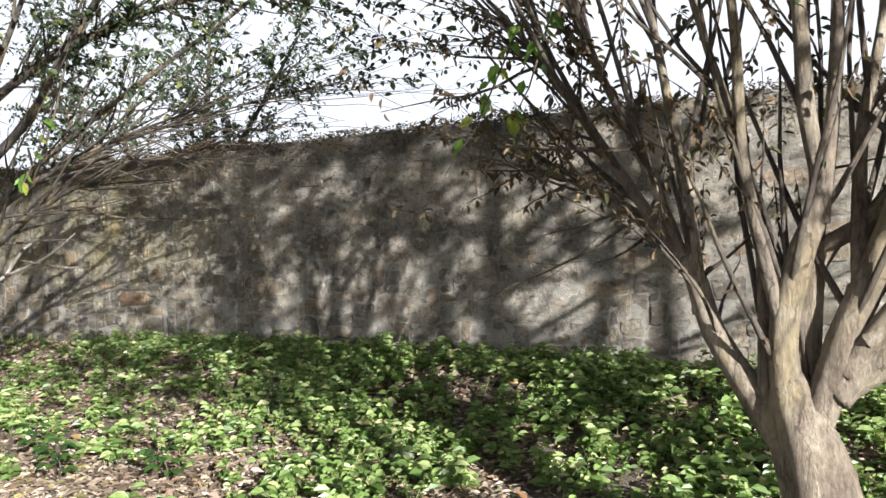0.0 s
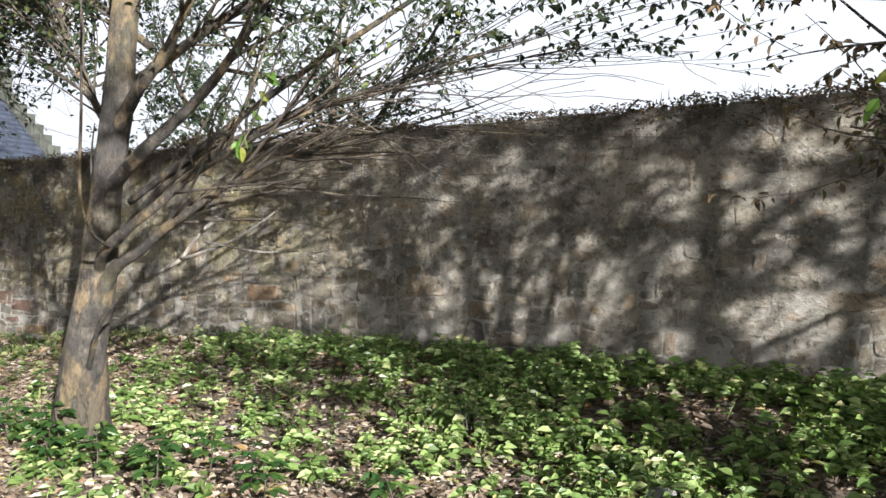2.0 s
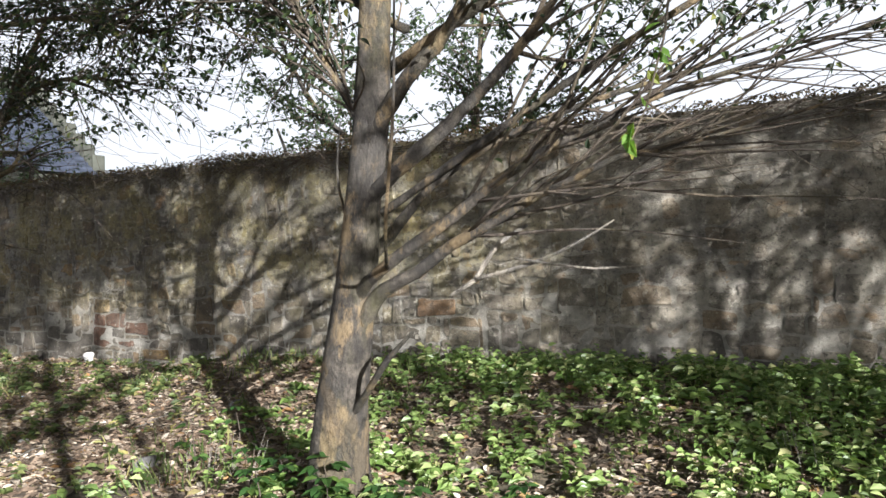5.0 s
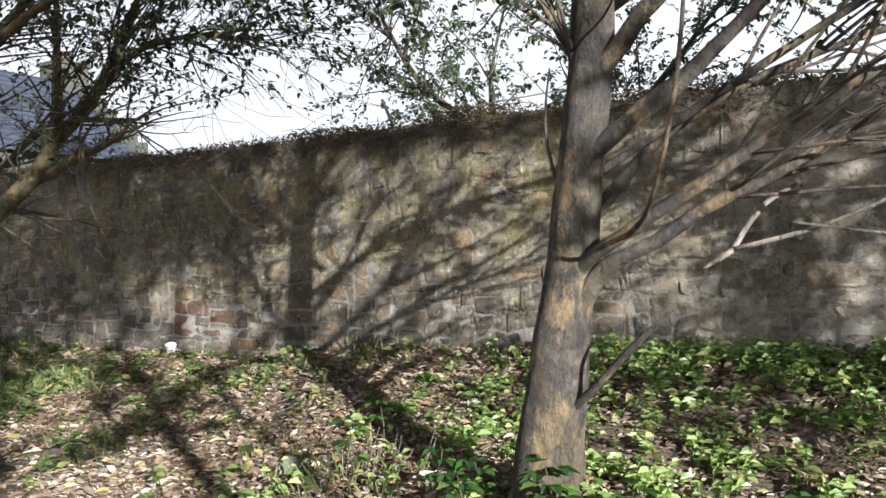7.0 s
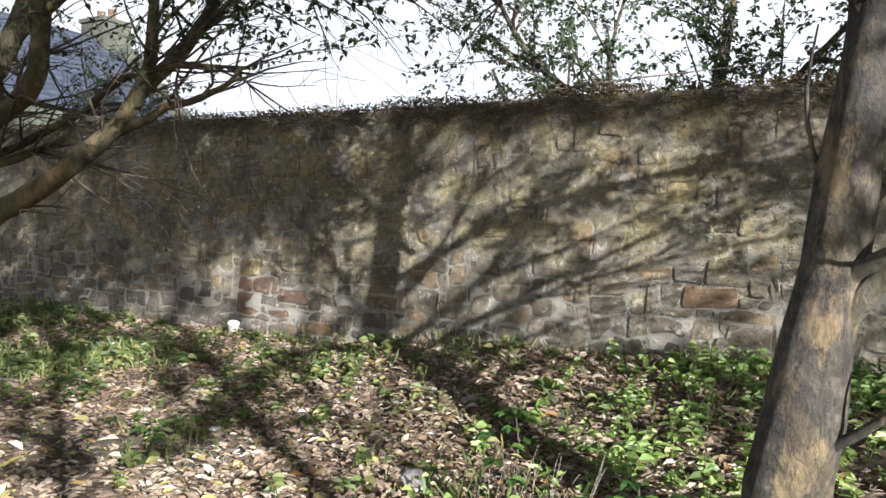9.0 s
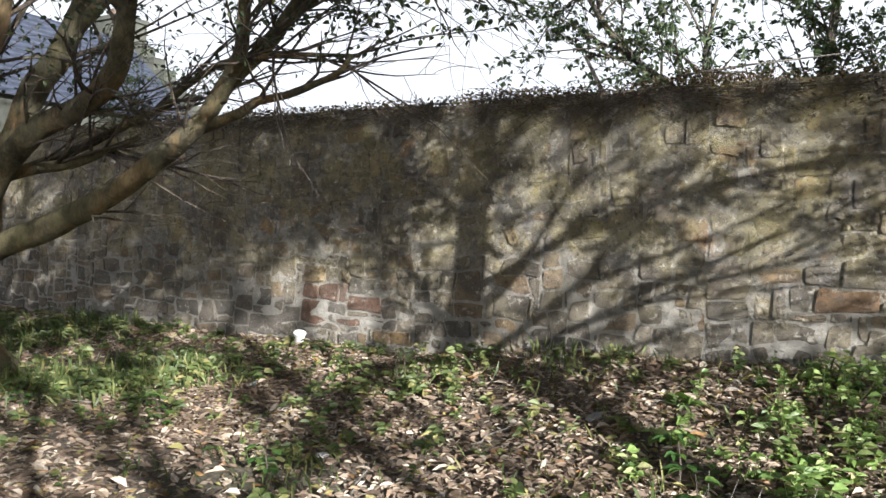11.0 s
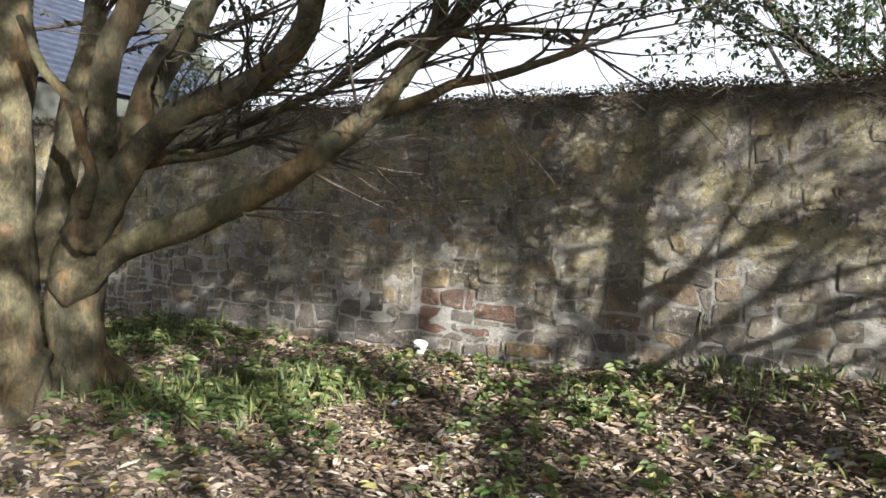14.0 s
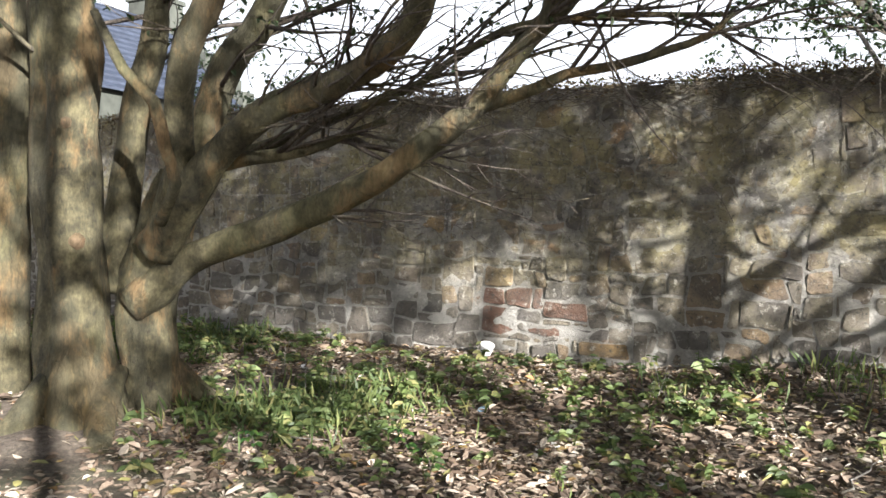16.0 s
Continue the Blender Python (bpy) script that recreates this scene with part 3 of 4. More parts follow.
# single grey trunk with long low boughs
B = [
    ("trunk", [(-6.24, 3.55, 0.05, 0.2), (-6.21, 3.52, 0.41, 0.172), (-6.2, 3.51, 0.58, 0.158), (-6.15, 3.47, 0.88, 0.138), (-6.11, 3.5, 1.17, 0.131), (-6.08, 3.52, 1.46, 0.12), (-6.05, 3.52, 1.75, 0.118), (-6.01, 3.52, 2.04, 0.109), (-5.97, 3.54, 2.34, 0.104), (-5.95, 3.55, 2.63, 0.097), (-5.93, 3.56, 3.2, 0.085), (-5.85, 3.6, 4.4, 0.055), (-5.8, 3.6, 5.6, 0.018)]),
    ("limb", [(-6, 3.5, 2.36, 0.026), (-6.12, 3.42, 2.62, 0.021), (-6.22, 3.4, 2.8, 0.02), (-6.34, 3.4, 3, 0.016), (-6.8, 3.5, 4, 0.006)]),
    ("limb", [(-5.98, 3.5, 2.25, 0.05), (-5.8, 3.5, 2.455, 0.044), (-5.7, 3.5, 2.577, 0.042), (-5.56, 3.5, 2.696, 0.036), (-5.43, 3.5, 2.82, 0.033), (-4.9, 3.55, 3.7, 0.01)]),
    ("limb", [(-5.98, 3.5, 1.94, 0.05), (-5.86, 3.5, 2.03, 0.045), (-5.72, 3.5, 2.13, 0.044), (-5.54, 3.5, 2.24, 0.04), (-5.4, 3.57, 2.39, 0.033), (-5.25, 3.62, 2.54, 0.03), (-5, 3.65, 2.8, 0.025), (-4.4, 3.7, 3.5, 0.008)]),
    ("bough", [(-6.06, 3.51, 1.22, 0.05), (-5.97, 3.5, 1.34, 0.045), (-5.88, 3.5, 1.44, 0.04), (-5.66, 3.5, 1.54, 0.036), (-5.46, 3.5, 1.67, 0.031), (-5.2, 3.48, 1.78, 0.027), (-4.96, 3.48, 1.9, 0.022), (-4.74, 3.48, 1.98, 0.018), (-4.55, 3.5, 2.06, 0.015), (-4.2, 3.5, 2.1, 0.01), (-3.4, 3.7, 2.3, 0.005)]),
    ("bough", [(-6.06, 3.5, 1.36, 0.04), (-5.98, 3.45, 1.45, 0.036), (-5.8, 3.35, 1.55, 0.032), (-5.57, 3.35, 1.69, 0.031), (-5.37, 3.37, 1.81, 0.03), (-5.18, 3.4, 1.95, 0.027), (-4.99, 3.45, 2.07, 0.024), (-4.72, 3.5, 2.2, 0.019), (-4.3, 3.6, 2.36, 0.012), (-3.4, 3.8, 2.6, 0.004)]),
    ("dead_branch", [(-5.46, 3.48, 1.41, 0.006), (-5.42, 3.5, 1.44, 0.01), (-5.35, 3.55, 1.49, 0.014), (-5.3, 3.58, 1.58, 0.014), (-5.22, 3.62, 1.69, 0.012), (-5.1, 3.68, 1.77, 0.008)]),
    ("dead_branch", [(-5.36, 3.55, 1.49, 0.012), (-5.15, 3.55, 1.54, 0.011), (-4.97, 3.55, 1.59, 0.01), (-4.78, 3.55, 1.67, 0.008), (-4.6, 3.55, 1.77, 0.004)]),
    ("shoot", [(-6.08, 3.45, 0.76, 0.024), (-5.95, 3.38, 0.86, 0.021), (-5.7, 3.25, 1.1, 0.016), (-5.55, 3.25, 1.24, 0.008)]),
    ("shoot", [(-6.06, 3.59, 1.69, 0.0144), (-6.17, 3.55, 1.89, 0.0117), (-6.2, 3.53, 2.14, 0.0081), (-6.17, 3.53, 2.39, 0.0036)]),
    ("dead_branch", [(-5.1, 3.5, 1.6, 0.006), (-4.87, 3.55, 1.56, 0.007), (-4.71, 3.6, 1.54, 0.007), (-4.5, 3.65, 1.55, 0.004)]),
    ("bough", [(-5.88, 3.67, 2.94, 0.026), (-6.7, 3.77, 3.39, 0.02), (-7.8, 3.82, 3.54, 0.014), (-8.9, 3.87, 3.39, 0.006)]),
    ("bough", [(-5.9, 3.67, 2.69, 0.0405), (-5.1, 3.87, 3.14, 0.0288), (-3.9, 4.07, 3.39, 0.018), (-2.5, 4.17, 3.29, 0.0072)]),
    ("limb", [(-5.9, 3.71, 1.94, 0.0245), (-4.7, 3.87, 2.64, 0.0187), (-3.5, 4.02, 3.24, 0.0115), (-2.6, 4.07, 3.74, 0.005)]),
    ("side_branch", [(-5.76, 3.36, 1.56, 0.014), (-5.66, 3.2, 1.6, 0.011), (-5.57, 3.06, 1.67, 0.01), (-5.5, 2.96, 1.8, 0.01), (-5.44, 2.9, 1.98, 0.009), (-5.38, 2.86, 2.3, 0.008), (-5.32, 2.8, 2.9, 0.005)]),
    ("limb", [(-6, 3.67, 1.69, 0.0324), (-5.65, 3.82, 2.09, 0.0259), (-5.1, 4.07, 2.39, 0.0187), (-4.2, 4.37, 2.64, 0.0086), (-3.1, 4.57, 2.79, 0.0036)]),
]
build_tree("tree", (-6.2, 3.62, 0.22), "grey-brown tree with low sweeping boughs and small leaves", BARK_GREY, shifted(B, 0.03, 0.0, 0.0),
           [((4, 5, 15), 80, 1.3, (0.4, 0.05, 0.12), 0.07, 0.3, 0.3, 0.011),
            ((0, 1, 2, 3), 42, 1.3, (0.35, 0.0, 0.3), 0.07, 0.55, 0.5, 0.016),
            ((11, 1), 210, 0.95, (-0.5, 0.0, -0.15), 0.1, 0.6, 0.1, 0.01),
            ((12,), 100, 0.75, (0.5, 0.0, -0.2), 0.1, 0.5, 0.15, 0.01),
            (None, 520, 0.5, (0.35, 0.0, 0.1), 0.12, 0.5, 0.2, 0.006)], 8500, 0.052, 23, TREE_LEAF, dead=(6, 7, 10), low=2.75)

# old thick tree with several trunks and spreading limbs
C = [
    ("trunk", [(-12.91, 3.09, -0.01, 0.3), (-12.92, 3.09, 0.39, 0.25), (-13, 3.09, 0.84, 0.215), (-13.04, 3.09, 1.19, 0.2), (-13.1, 3.09, 2.01, 0.195), (-13.17, 3.09, 2.85, 0.185), (-13.24, 3.09, 3.69, 0.16), (-13.34, 2.99, 5.39, 0.08), (-13.34, 2.99, 6.89, 0.02)]),
    ("trunk", [(-13.69, 3.09, -0.01, 0.2), (-13.68, 3.09, 0.51, 0.15), (-13.68, 3.09, 1.5, 0.13), (-13.64, 3.09, 2.56, 0.12), (-13.74, 3.09, 3.89, 0.08), (-13.94, 3.09, 5.89, 0.02)]),
    ("trunk", [(-12.81, 3.49, -0.01, 0.22), (-12.82, 3.49, 0.59, 0.17), (-12.87, 3.49, 1.09, 0.175), (-12.74, 3.51, 1.51, 0.16), (-12.64, 3.53, 1.84, 0.12)]),
    ("limb", [(-12.78, 3.42, 1.1, 0.13), (-12.53, 3.5, 1.31, 0.1), (-12.13, 3.6, 1.47, 0.093), (-11.7, 3.65, 1.62, 0.088), (-11.3, 3.7, 1.8, 0.076), (-10.9, 3.8, 2.09, 0.069), (-10.71, 3.85, 2.26, 0.06), (-10.56, 3.92, 2.5, 0.058), (-10.4, 4, 2.67, 0.052), (-10.22, 4.1, 2.95, 0.045), (-9.8, 4.2, 3.7, 0.015)]),
    ("limb", [(-12.6, 3.38, 1.45, 0.12), (-12.36, 3.36, 1.73, 0.108), (-12.15, 3.4, 1.96, 0.09), (-11.84, 3.4, 2.16, 0.083), (-11.48, 3.4, 2.25, 0.075), (-11.1, 3.35, 2.36, 0.07), (-10.87, 3.3, 2.5, 0.065), (-10.71, 3.22, 2.7, 0.06), (-10.4, 3.1, 3.6, 0.02)]),
    ("limb", [(-12.6, 3.4, 1.55, 0.1), (-12.42, 3.33, 1.85, 0.085), (-12.36, 3.25, 2.16, 0.08), (-12.28, 3.2, 2.38, 0.08), (-12.19, 3.2, 2.61, 0.08), (-12.09, 3.25, 2.85, 0.075), (-11.9, 3.3, 3.8, 0.03)]),
    ("limb", [(-12.78, 3.55, 1.6, 0.1), (-12.73, 3.65, 1.86, 0.1), (-12.65, 3.72, 2.12, 0.105), (-12.6, 3.8, 2.4, 0.108), (-12.48, 3.85, 2.65, 0.105), (-12.3, 3.9, 2.87, 0.1), (-11.9, 4, 3.8, 0.04)]),
    ("broken_limb", [(-12.4, 3.2, 1.6, 0.035), (-12.21, 3.1, 1.75, 0.033), (-12.19, 3, 1.95, 0.034), (-12.22, 2.95, 2.17, 0.034), (-12.35, 2.87, 2.33, 0.03), (-12.5, 2.8, 2.64, 0.022)]),
    ("limb", [(-13.04, 3.39, 1.19, 0.11), (-13.06, 3.49, 1.84, 0.1), (-13.04, 3.54, 2.31, 0.09), (-12.94, 3.59, 2.82, 0.075), (-12.94, 3.59, 4.09, 0.02)]),
    ("bough", [(-10.77, 3.9, 2.2, 0.04), (-10.44, 3.9, 2.28, 0.031), (-10.27, 3.86, 2.33, 0.027), (-10, 3.84, 2.35, 0.023), (-9.76, 3.8, 2.39, 0.021), (-9.56, 3.76, 2.43, 0.019), (-9.45, 3.75, 2.52, 0.012)]),
    ("bough", [(-12.3, 3.75, 1.98, 0.04), (-11.9, 3.85, 2.12, 0.029), (-11.5, 3.85, 2.24, 0.026), (-11.13, 3.85, 2.34, 0.023), (-10.94, 3.85, 2.45, 0.021), (-10.58, 3.85, 2.59, 0.021), (-10.27, 3.85, 2.6, 0.018), (-10.04, 3.85, 2.6, 0.017), (-9.48, 3.85, 2.54, 0.012)]),
    ("bough", [(-12.5, 3.45, 1.82, 0.055), (-12.23, 3.6, 1.92, 0.045), (-11.92, 3.7, 1.96, 0.04), (-11.68, 3.75, 2.02, 0.03), (-11.35, 3.85, 2.15, 0.018)]),
    ("bough", [(-10.66, 3.2, 2.85, 0.04), (-10, 3.5, 3.4, 0.03), (-9.1, 3.8, 3.55, 0.02), (-8.05, 4, 3.3, 0.008)]),
    ("bough", [(-12.15, 3.95, 3.05, 0.05), (-11.2, 3.95, 3.6, 0.036), (-10, 3.95, 4.05, 0.024), (-8.6, 4, 4.05, 0.01)]),
    ("bough", [(-10.3, 4.05, 2.8, 0.03), (-9.65, 4, 3.1, 0.022), (-8.95, 4.05, 3.12, 0.014), (-8.45, 4.05, 2.95, 0.006)]),
    ("root", [(-12.84, 3.19, 0.64, 0.1), (-12.6, 2.94, 0.34, 0.08), (-12.34, 2.74, 0.14, 0.055), (-11.99, 2.54, -0.09, 0.03)]),
    ("root", [(-12.79, 3.59, 0.64, 0.08), (-12.6, 3.79, 0.39, 0.065), (-12.36, 3.99, 0.14, 0.045), (-12.04, 4.19, -0.09, 0.025)]),
    ("root", [(-12.99, 2.94, 0.59, 0.11), (-13.04, 2.67, 0.31, 0.08), (-13.14, 2.39, 0.09, 0.05), (-13.24, 2.09, -0.16, 0.03)]),
    ("limb", [(-10.56, 3.86, 2.44, 0.05), (-10.35, 3.78, 2.61, 0.046), (-10.3, 3.75, 2.8, 0.042), (-10.2, 3.7, 3.6, 0.015)]),
]
old_tree, _, _ = build_tree("tree", (-12.95, 3.2, 0.3), "old olive-barked tree with several thick trunks and spreading limbs", BARK_OLIVE, C,
           [((3, 4, 9, 10, 11, 18), 120, 1.0, (0.6, 0.1, 0.0), 0.11, 0.4, 0.3, 0.013),
            ((0, 5, 6, 8, 11), 60, 1.5, (0.4, 0.1, 0.1), 0.08, 0.6, 0.35, 0.018),
            ((12, 13, 14), 200, 0.9, (0.5, 0.1, -0.25), 0.1, 0.45, 0.1, 0.009),
            (None, 1200, 0.5, (0.4, 0.1, -0.1), 0.14, 0.5, 0.2, 0.006)], 6800, 0.048, 37, TREE_LEAF, low=2.6)

# healed branch scars on its main trunk
main_trunk = next(ob for ob in old_tree.children if ob.name.startswith("trunk"))
for kx, ky, kz, kr in ((-12.88, 2.99, 1.42, 0.026), (-12.94, 2.96, 2.1, 0.02), (-12.85, 3.03, 0.86, 0.022)):
    kb = Build((-12.95, 3.2, 0.3))
    kd = Vector((0.86, -0.5, 0.1)).normalized()
    kc = Vector((kx, ky, kz))
    kb.tube([kc - kd * 0.09, kc - kd * 0.03, kc - kd * 0.005, kc + kd * 0.012, kc + kd * 0.02], [kr * 2.6, kr * 1.9, kr * 1.3, kr * 0.7, kr * 0.15], 14, 0.35, kz)
    kb.object("branch_scar", BARK_SCAR, main_trunk, "orange-brown healed branch scar", smooth=True)


# ---- unseen trees beside and behind the walk, placed to shade wall and ground ----
def shade_tree(at, height, seed, lean=0.0, leaves=2600, radius=0.16, low=0.5, stems=0, limbs=13, twig=1.0, fan=0.0):
    rng = random.Random(seed)
    x, y = at
    z = ground_z(x, y)
    spec = [("trunk", [(x, y, z - 0.1, radius * 1.4), (x, y, z + 0.6, radius), (x + lean * 0.4, y, z + height * 0.5, radius * 0.8), (x + lean, y, z + height, 0.03)])]
    for i in range(limbs):
        h = height * rng.uniform(low, 0.88)
        a = rng.uniform(0, 2 * math.pi)
        le = rng.uniform(1.2, 2.6)
        c, s = math.cos(a), math.sin(a)
        bx = x + lean * h / height * 0.8
        spec.append(("limb", [(bx, y, z + h, radius * 0.45), (bx + c * le * 0.4, y + s * le * 0.4, z + h + le * 0.3, radius * 0.3), (bx + c * le, y + s * le, z + h + le * 0.75, 0.012)]))
    for i in range(stems):
        dx, dy = rng.uniform(-0.25, 0.25) - fan, rng.uniform(-0.25, 0.25)
        out = rng.uniform(0.6, 2.2)
        r = rng.uniform(0.03, 0.07)
        spec.append(("limb", [(x + dx, y + dy, z + 0.4, r), (x + dx * (1 + out), y + dy * (1 + out), z + height * 0.35, r * 0.85), (x + dx * (1 + 2 * out), y + dy * (1 + 2 * out), z + height * 0.75, 0.015)]))
    build_tree("tree", (x, y, z), "unseen leafy tree with a grey trunk, placed for its shade", BARK_GREY, spec,
               [(tuple(range(1, len(spec))), int(90 * twig), 1.9 if twig == 1.0 else 1.3, (0, 0, 0.25), 0.08, 0.6, 0.2, 0.02 if twig == 1.0 else 0.011), (None, int(220 * twig), 1.0 if twig == 1.0 else 0.6, (0, 0, 0.1), 0.12, 0.6, 0.2, 0.01)],
               leaves, 0.1, seed, TREE_LEAF, sides=6)


for spot, high, lean, n, r, low, sd, stems, limbs, twig, fan in (
        ((3.6, 2.1), 6.5, 0.1, 4600, 0.09, 0.5, 101, 4, 7, 0.35, 0.0), ((6.9, 1.0), 8.5, -0.3, 5500, 0.07, 0.54, 102, 0, 11, 0.5, 0.0),
        ((0.3, -1.6), 9.5, 0.0, 7000, 0.045, 0.33, 103, 0, 18, 1.0, 0.0), ((-1.9, -2.2), 9.5, -0.2, 15000, 0.05, 0.24, 104, 0, 19, 1.0, 0.0),
        ((-4.9, -2.4), 9.0, 0.3, 15000, 0.07, 0.24, 105, 0, 16, 1.0, 0.0), ((2.4, -3.6), 10.5, 0.0, 16000, 0.09, 0.6, 109, 0, 15, 1.0, 0.0), ((-8.0, -3.0), 9.0, 0.2, 9000, 0.12, 0.3, 108, 0, 15, 1.0, 0.0),
        ((3.1, 0.35), 3.7, 0.0, 2400, 0.06, 0.78, 111, 0, 10, 0.6, 0.0), ((4.9, -0.5), 8.2, 0.1, 4500, 0.06, 0.66, 112, 0, 10, 0.6, 0.0), ((-2.8, -2.4), 3.9, 0.0, 1300, 0.05, 0.7, 113, 0, 7, 0.4, 0.0)):
    shade_tree(spot, high, sd, lean, n, r, low, stems, limbs, twig, fan)


# ---- beyond the wall ----
def far_tree(name, at, label, limbs, twig_count, leaves, leaf_size, seed, spread=0.7, length=1.3):
    build_tree(name, at, label, BARK_GREY, limbs,
               [(tuple(range(len(limbs))), twig_count, length, (0, 0, 0.1), 0.1, spread, 0.2, 0.014), (None, twig_count * 5, 0.5, (0, 0, -0.1), 0.14, 0.6, 0.2, 0.006)],
               leaves, leaf_size, seed, FAR_LEAF, droop=0.3)


far_tree("tree", (-7.4, 7.9, 0.6), "bushy green tree behind the stone wall",
         [("trunk", [(-7.4, 7.9, 0.4, 0.1), (-7.5, 7.8, 2.2, 0.08), (-7.4, 7.7, 3.0, 0.05), (-7.2, 7.6, 4.6, 0.012)]),
          ("limb", [(-7.5, 7.8, 2.0, 0.05), (-8.4, 7.2, 2.75, 0.04), (-9.05, 7.0, 3.35, 0.03), (-9.6, 7.0, 4.3, 0.01)]),
          ("limb", [(-7.4, 7.7, 2.4, 0.045), (-6.6, 7.6, 3.2, 0.03), (-5.7, 7.5, 4.2, 0.01)]),
          ("limb", [(-8.2, 7.3, 2.6, 0.03), (-8.3, 7.2, 3.2, 0.02), (-8.0, 7.2, 4.4, 0.008)])], 130, 12000, 0.055, 51, length=1.0)
far_tree("shrub", (-16.6, 8.2, 0.5), "leafy shrub behind the stone wall",
         [("stem", [(-16.6, 8.2, 0.4, 0.06), (-16.6, 8.1, 2.2, 0.04), (-16.8, 8.0, 3.6, 0.01)]),
          ("stem", [(-16.6, 8.2, 0.4, 0.05), (-16.0, 8.0, 2.2, 0.04), (-15.6, 7.9, 3.3, 0.01)])], 60, 4000, 0.06, 54, length=0.9)


def build_house():
    """Cottage with a crow-stepped gable, slate roof and ridge chimney; its ridge runs back from the gable."""
    xr, yg, long, half, ridge_z, eave_z = -24.0, 13.67, 7.0, 2.7, 6.3, 4.06
    o = (xr, yg, 0.6)
    root = tagged(empty("house", o), "stone cottage with crow-stepped gable and blue slate roof", "house")
    slope = (ridge_z - eave_z) / half
    b = Build(o)
    prof = [(-half, 0.4), (half, 0.4), (half, eave_z), (0, ridge_z), (-half, eave_z)]
    for a in (0, long):
        b.verts += [Vector((xr + s, yg - a, z)) - b.o for s, z in prof]
    b.faces += [tuple(range(5)), tuple(range(9, 4, -1))] + [(k, k + 5, (k + 1) % 5 + 5, (k + 1) % 5) for k in range(5)]
    b.object("house_wall", HOUSE_STONE, root)
    for side in (-1, 1):
        rows = 16
        for r in range(rows):
            roof = Build(o)
            s0, s1 = (half + 0.15) * r / rows, (half + 0.15) * (r + 1) / rows + 0.02
            z0, z1 = ridge_z - s0 * slope + 0.05, ridge_z - s1 * slope + 0.1
            for a in (0.3, long):
                roof.verts += [Vector((xr + side * s, yg - a, z)) - roof.o for s, z in ((s0, z0), (s1, z1), (s1, z1 - 0.05), (s0, z0 - 0.05))]
            roof.faces += [(0, 1, 5, 4), (1, 2, 6, 5), (0, 3, 2, 1), (4, 5, 6, 7)]
            roof.object("slate_course", SLATE, root)
        for n in range(7):
            st = Build(o)
            s0, s1 = side * half * n / 7, side * half * (n + 1) / 7
            zt = ridge_z - slope * half * n / 7 + 0.14
            st.block(xr + min(s0, s1), xr + max(s0, s1), yg - 0.32, yg + 0.04, zt - 0.7, zt)
            st.object("crow_step", HOUSE_STONE, root)
    ch = Build(o)
    ch.block(xr - 0.45, xr + 0.45, yg - 0.8, yg + 0.02, ridge_z - 0.3, ridge_z + 0.42)
    ch.block(xr - 0.5, xr + 0.5, yg - 0.85, yg + 0.06, ridge_z + 0.42, ridge_z + 0.52)
    chimney = ch.object("chimney", HOUSE_STONE, root)
    for ds in (-0.22, 0.22):
        pot = Build(o)
        pot.tube([Vector((xr + ds, yg - 0.4, ridge_z + h)) for h in (0.5, 0.68, 0.8)], [0.12, 0.1, 0.11], 10)
        pot.object("chimney_pot", RED_STONE, chimney)


build_house()


# ---- plants ----
def herb(rng, b, x, y, z, high, leaves, size):
    """A soft herb: a few stems with pointed oval leaves."""
    for s in range(rng.choice((1, 2, 2, 3))):
        a = rng.uniform(0, 2 * math.pi)
        top = Vector((x + math.cos(a) * high * 0.35, y + math.sin(a) * high * 0.35, z + high * rng.uniform(0.6, 1.1)))
        foot = Vector((x, y, z - 0.01))
        b.tube([foot, foot.lerp(top, 0.5) + Vector((0, 0, high * 0.08)), top], [0.003, 0.0025, 0.0015], 3)
        for k in range(leaves):
            t = 0.35 + 0.65 * (k + rng.random()) / leaves
            p = foot.lerp(top, t)
            aa = rng.uniform(0, 2 * math.pi)
            d = Vector((math.cos(aa), math.sin(aa), rng.uniform(-0.25, 0.35))).normalized()
            sz = size * rng.uniform(0.6, 1.25)
            b.leaf(p, d, Vector((rng.gauss(0.5, 0.3), rng.gauss(-0.35, 0.3), 1)).normalized(), sz, sz * 0.62, 0.2)      # turned to the light


def greenness(x, y):
    """How thick the herbs stand at a place."""
    n = noise.noise((x * 0.9, y * 0.9, 7)) + 0.5 * noise.noise((x * 2.3, y * 2.3, 9))
    right = 0.5 + 0.5 * math.tanh((x + 6.7) * 1.1)
    far = 1 / (1 + math.exp(-(y - (3.6 if x > -3.2 else 4.2)) * 4.0))
    g = right * far * max(0.05, 0.72 + 1.15 * n)
    g += 0.55 * math.exp(-((y - 5.7) / 0.45) ** 2) * max(0.0, 0.4 + n) * (1.0 if x > -7.0 else 0.6)
    g += 1.1 * math.exp(-((x + 12.2) / 0.45) ** 2 - ((y - 4.2) / 0.7) ** 2)
    g += 0.8 * math.exp(-((x + 14.5) / 0.7) ** 2 - ((y - 5.3) / 0.6) ** 2)
    g += 0.5 * math.exp(-((x + 9.9) / 0.6) ** 2 - ((y - 5.2) / 0.5) ** 2) * max(0.0, 0.6 + n)
    g += max(0.0, n) * (0.32 if x > -6.5 else 0.2) + 0.035
    return g


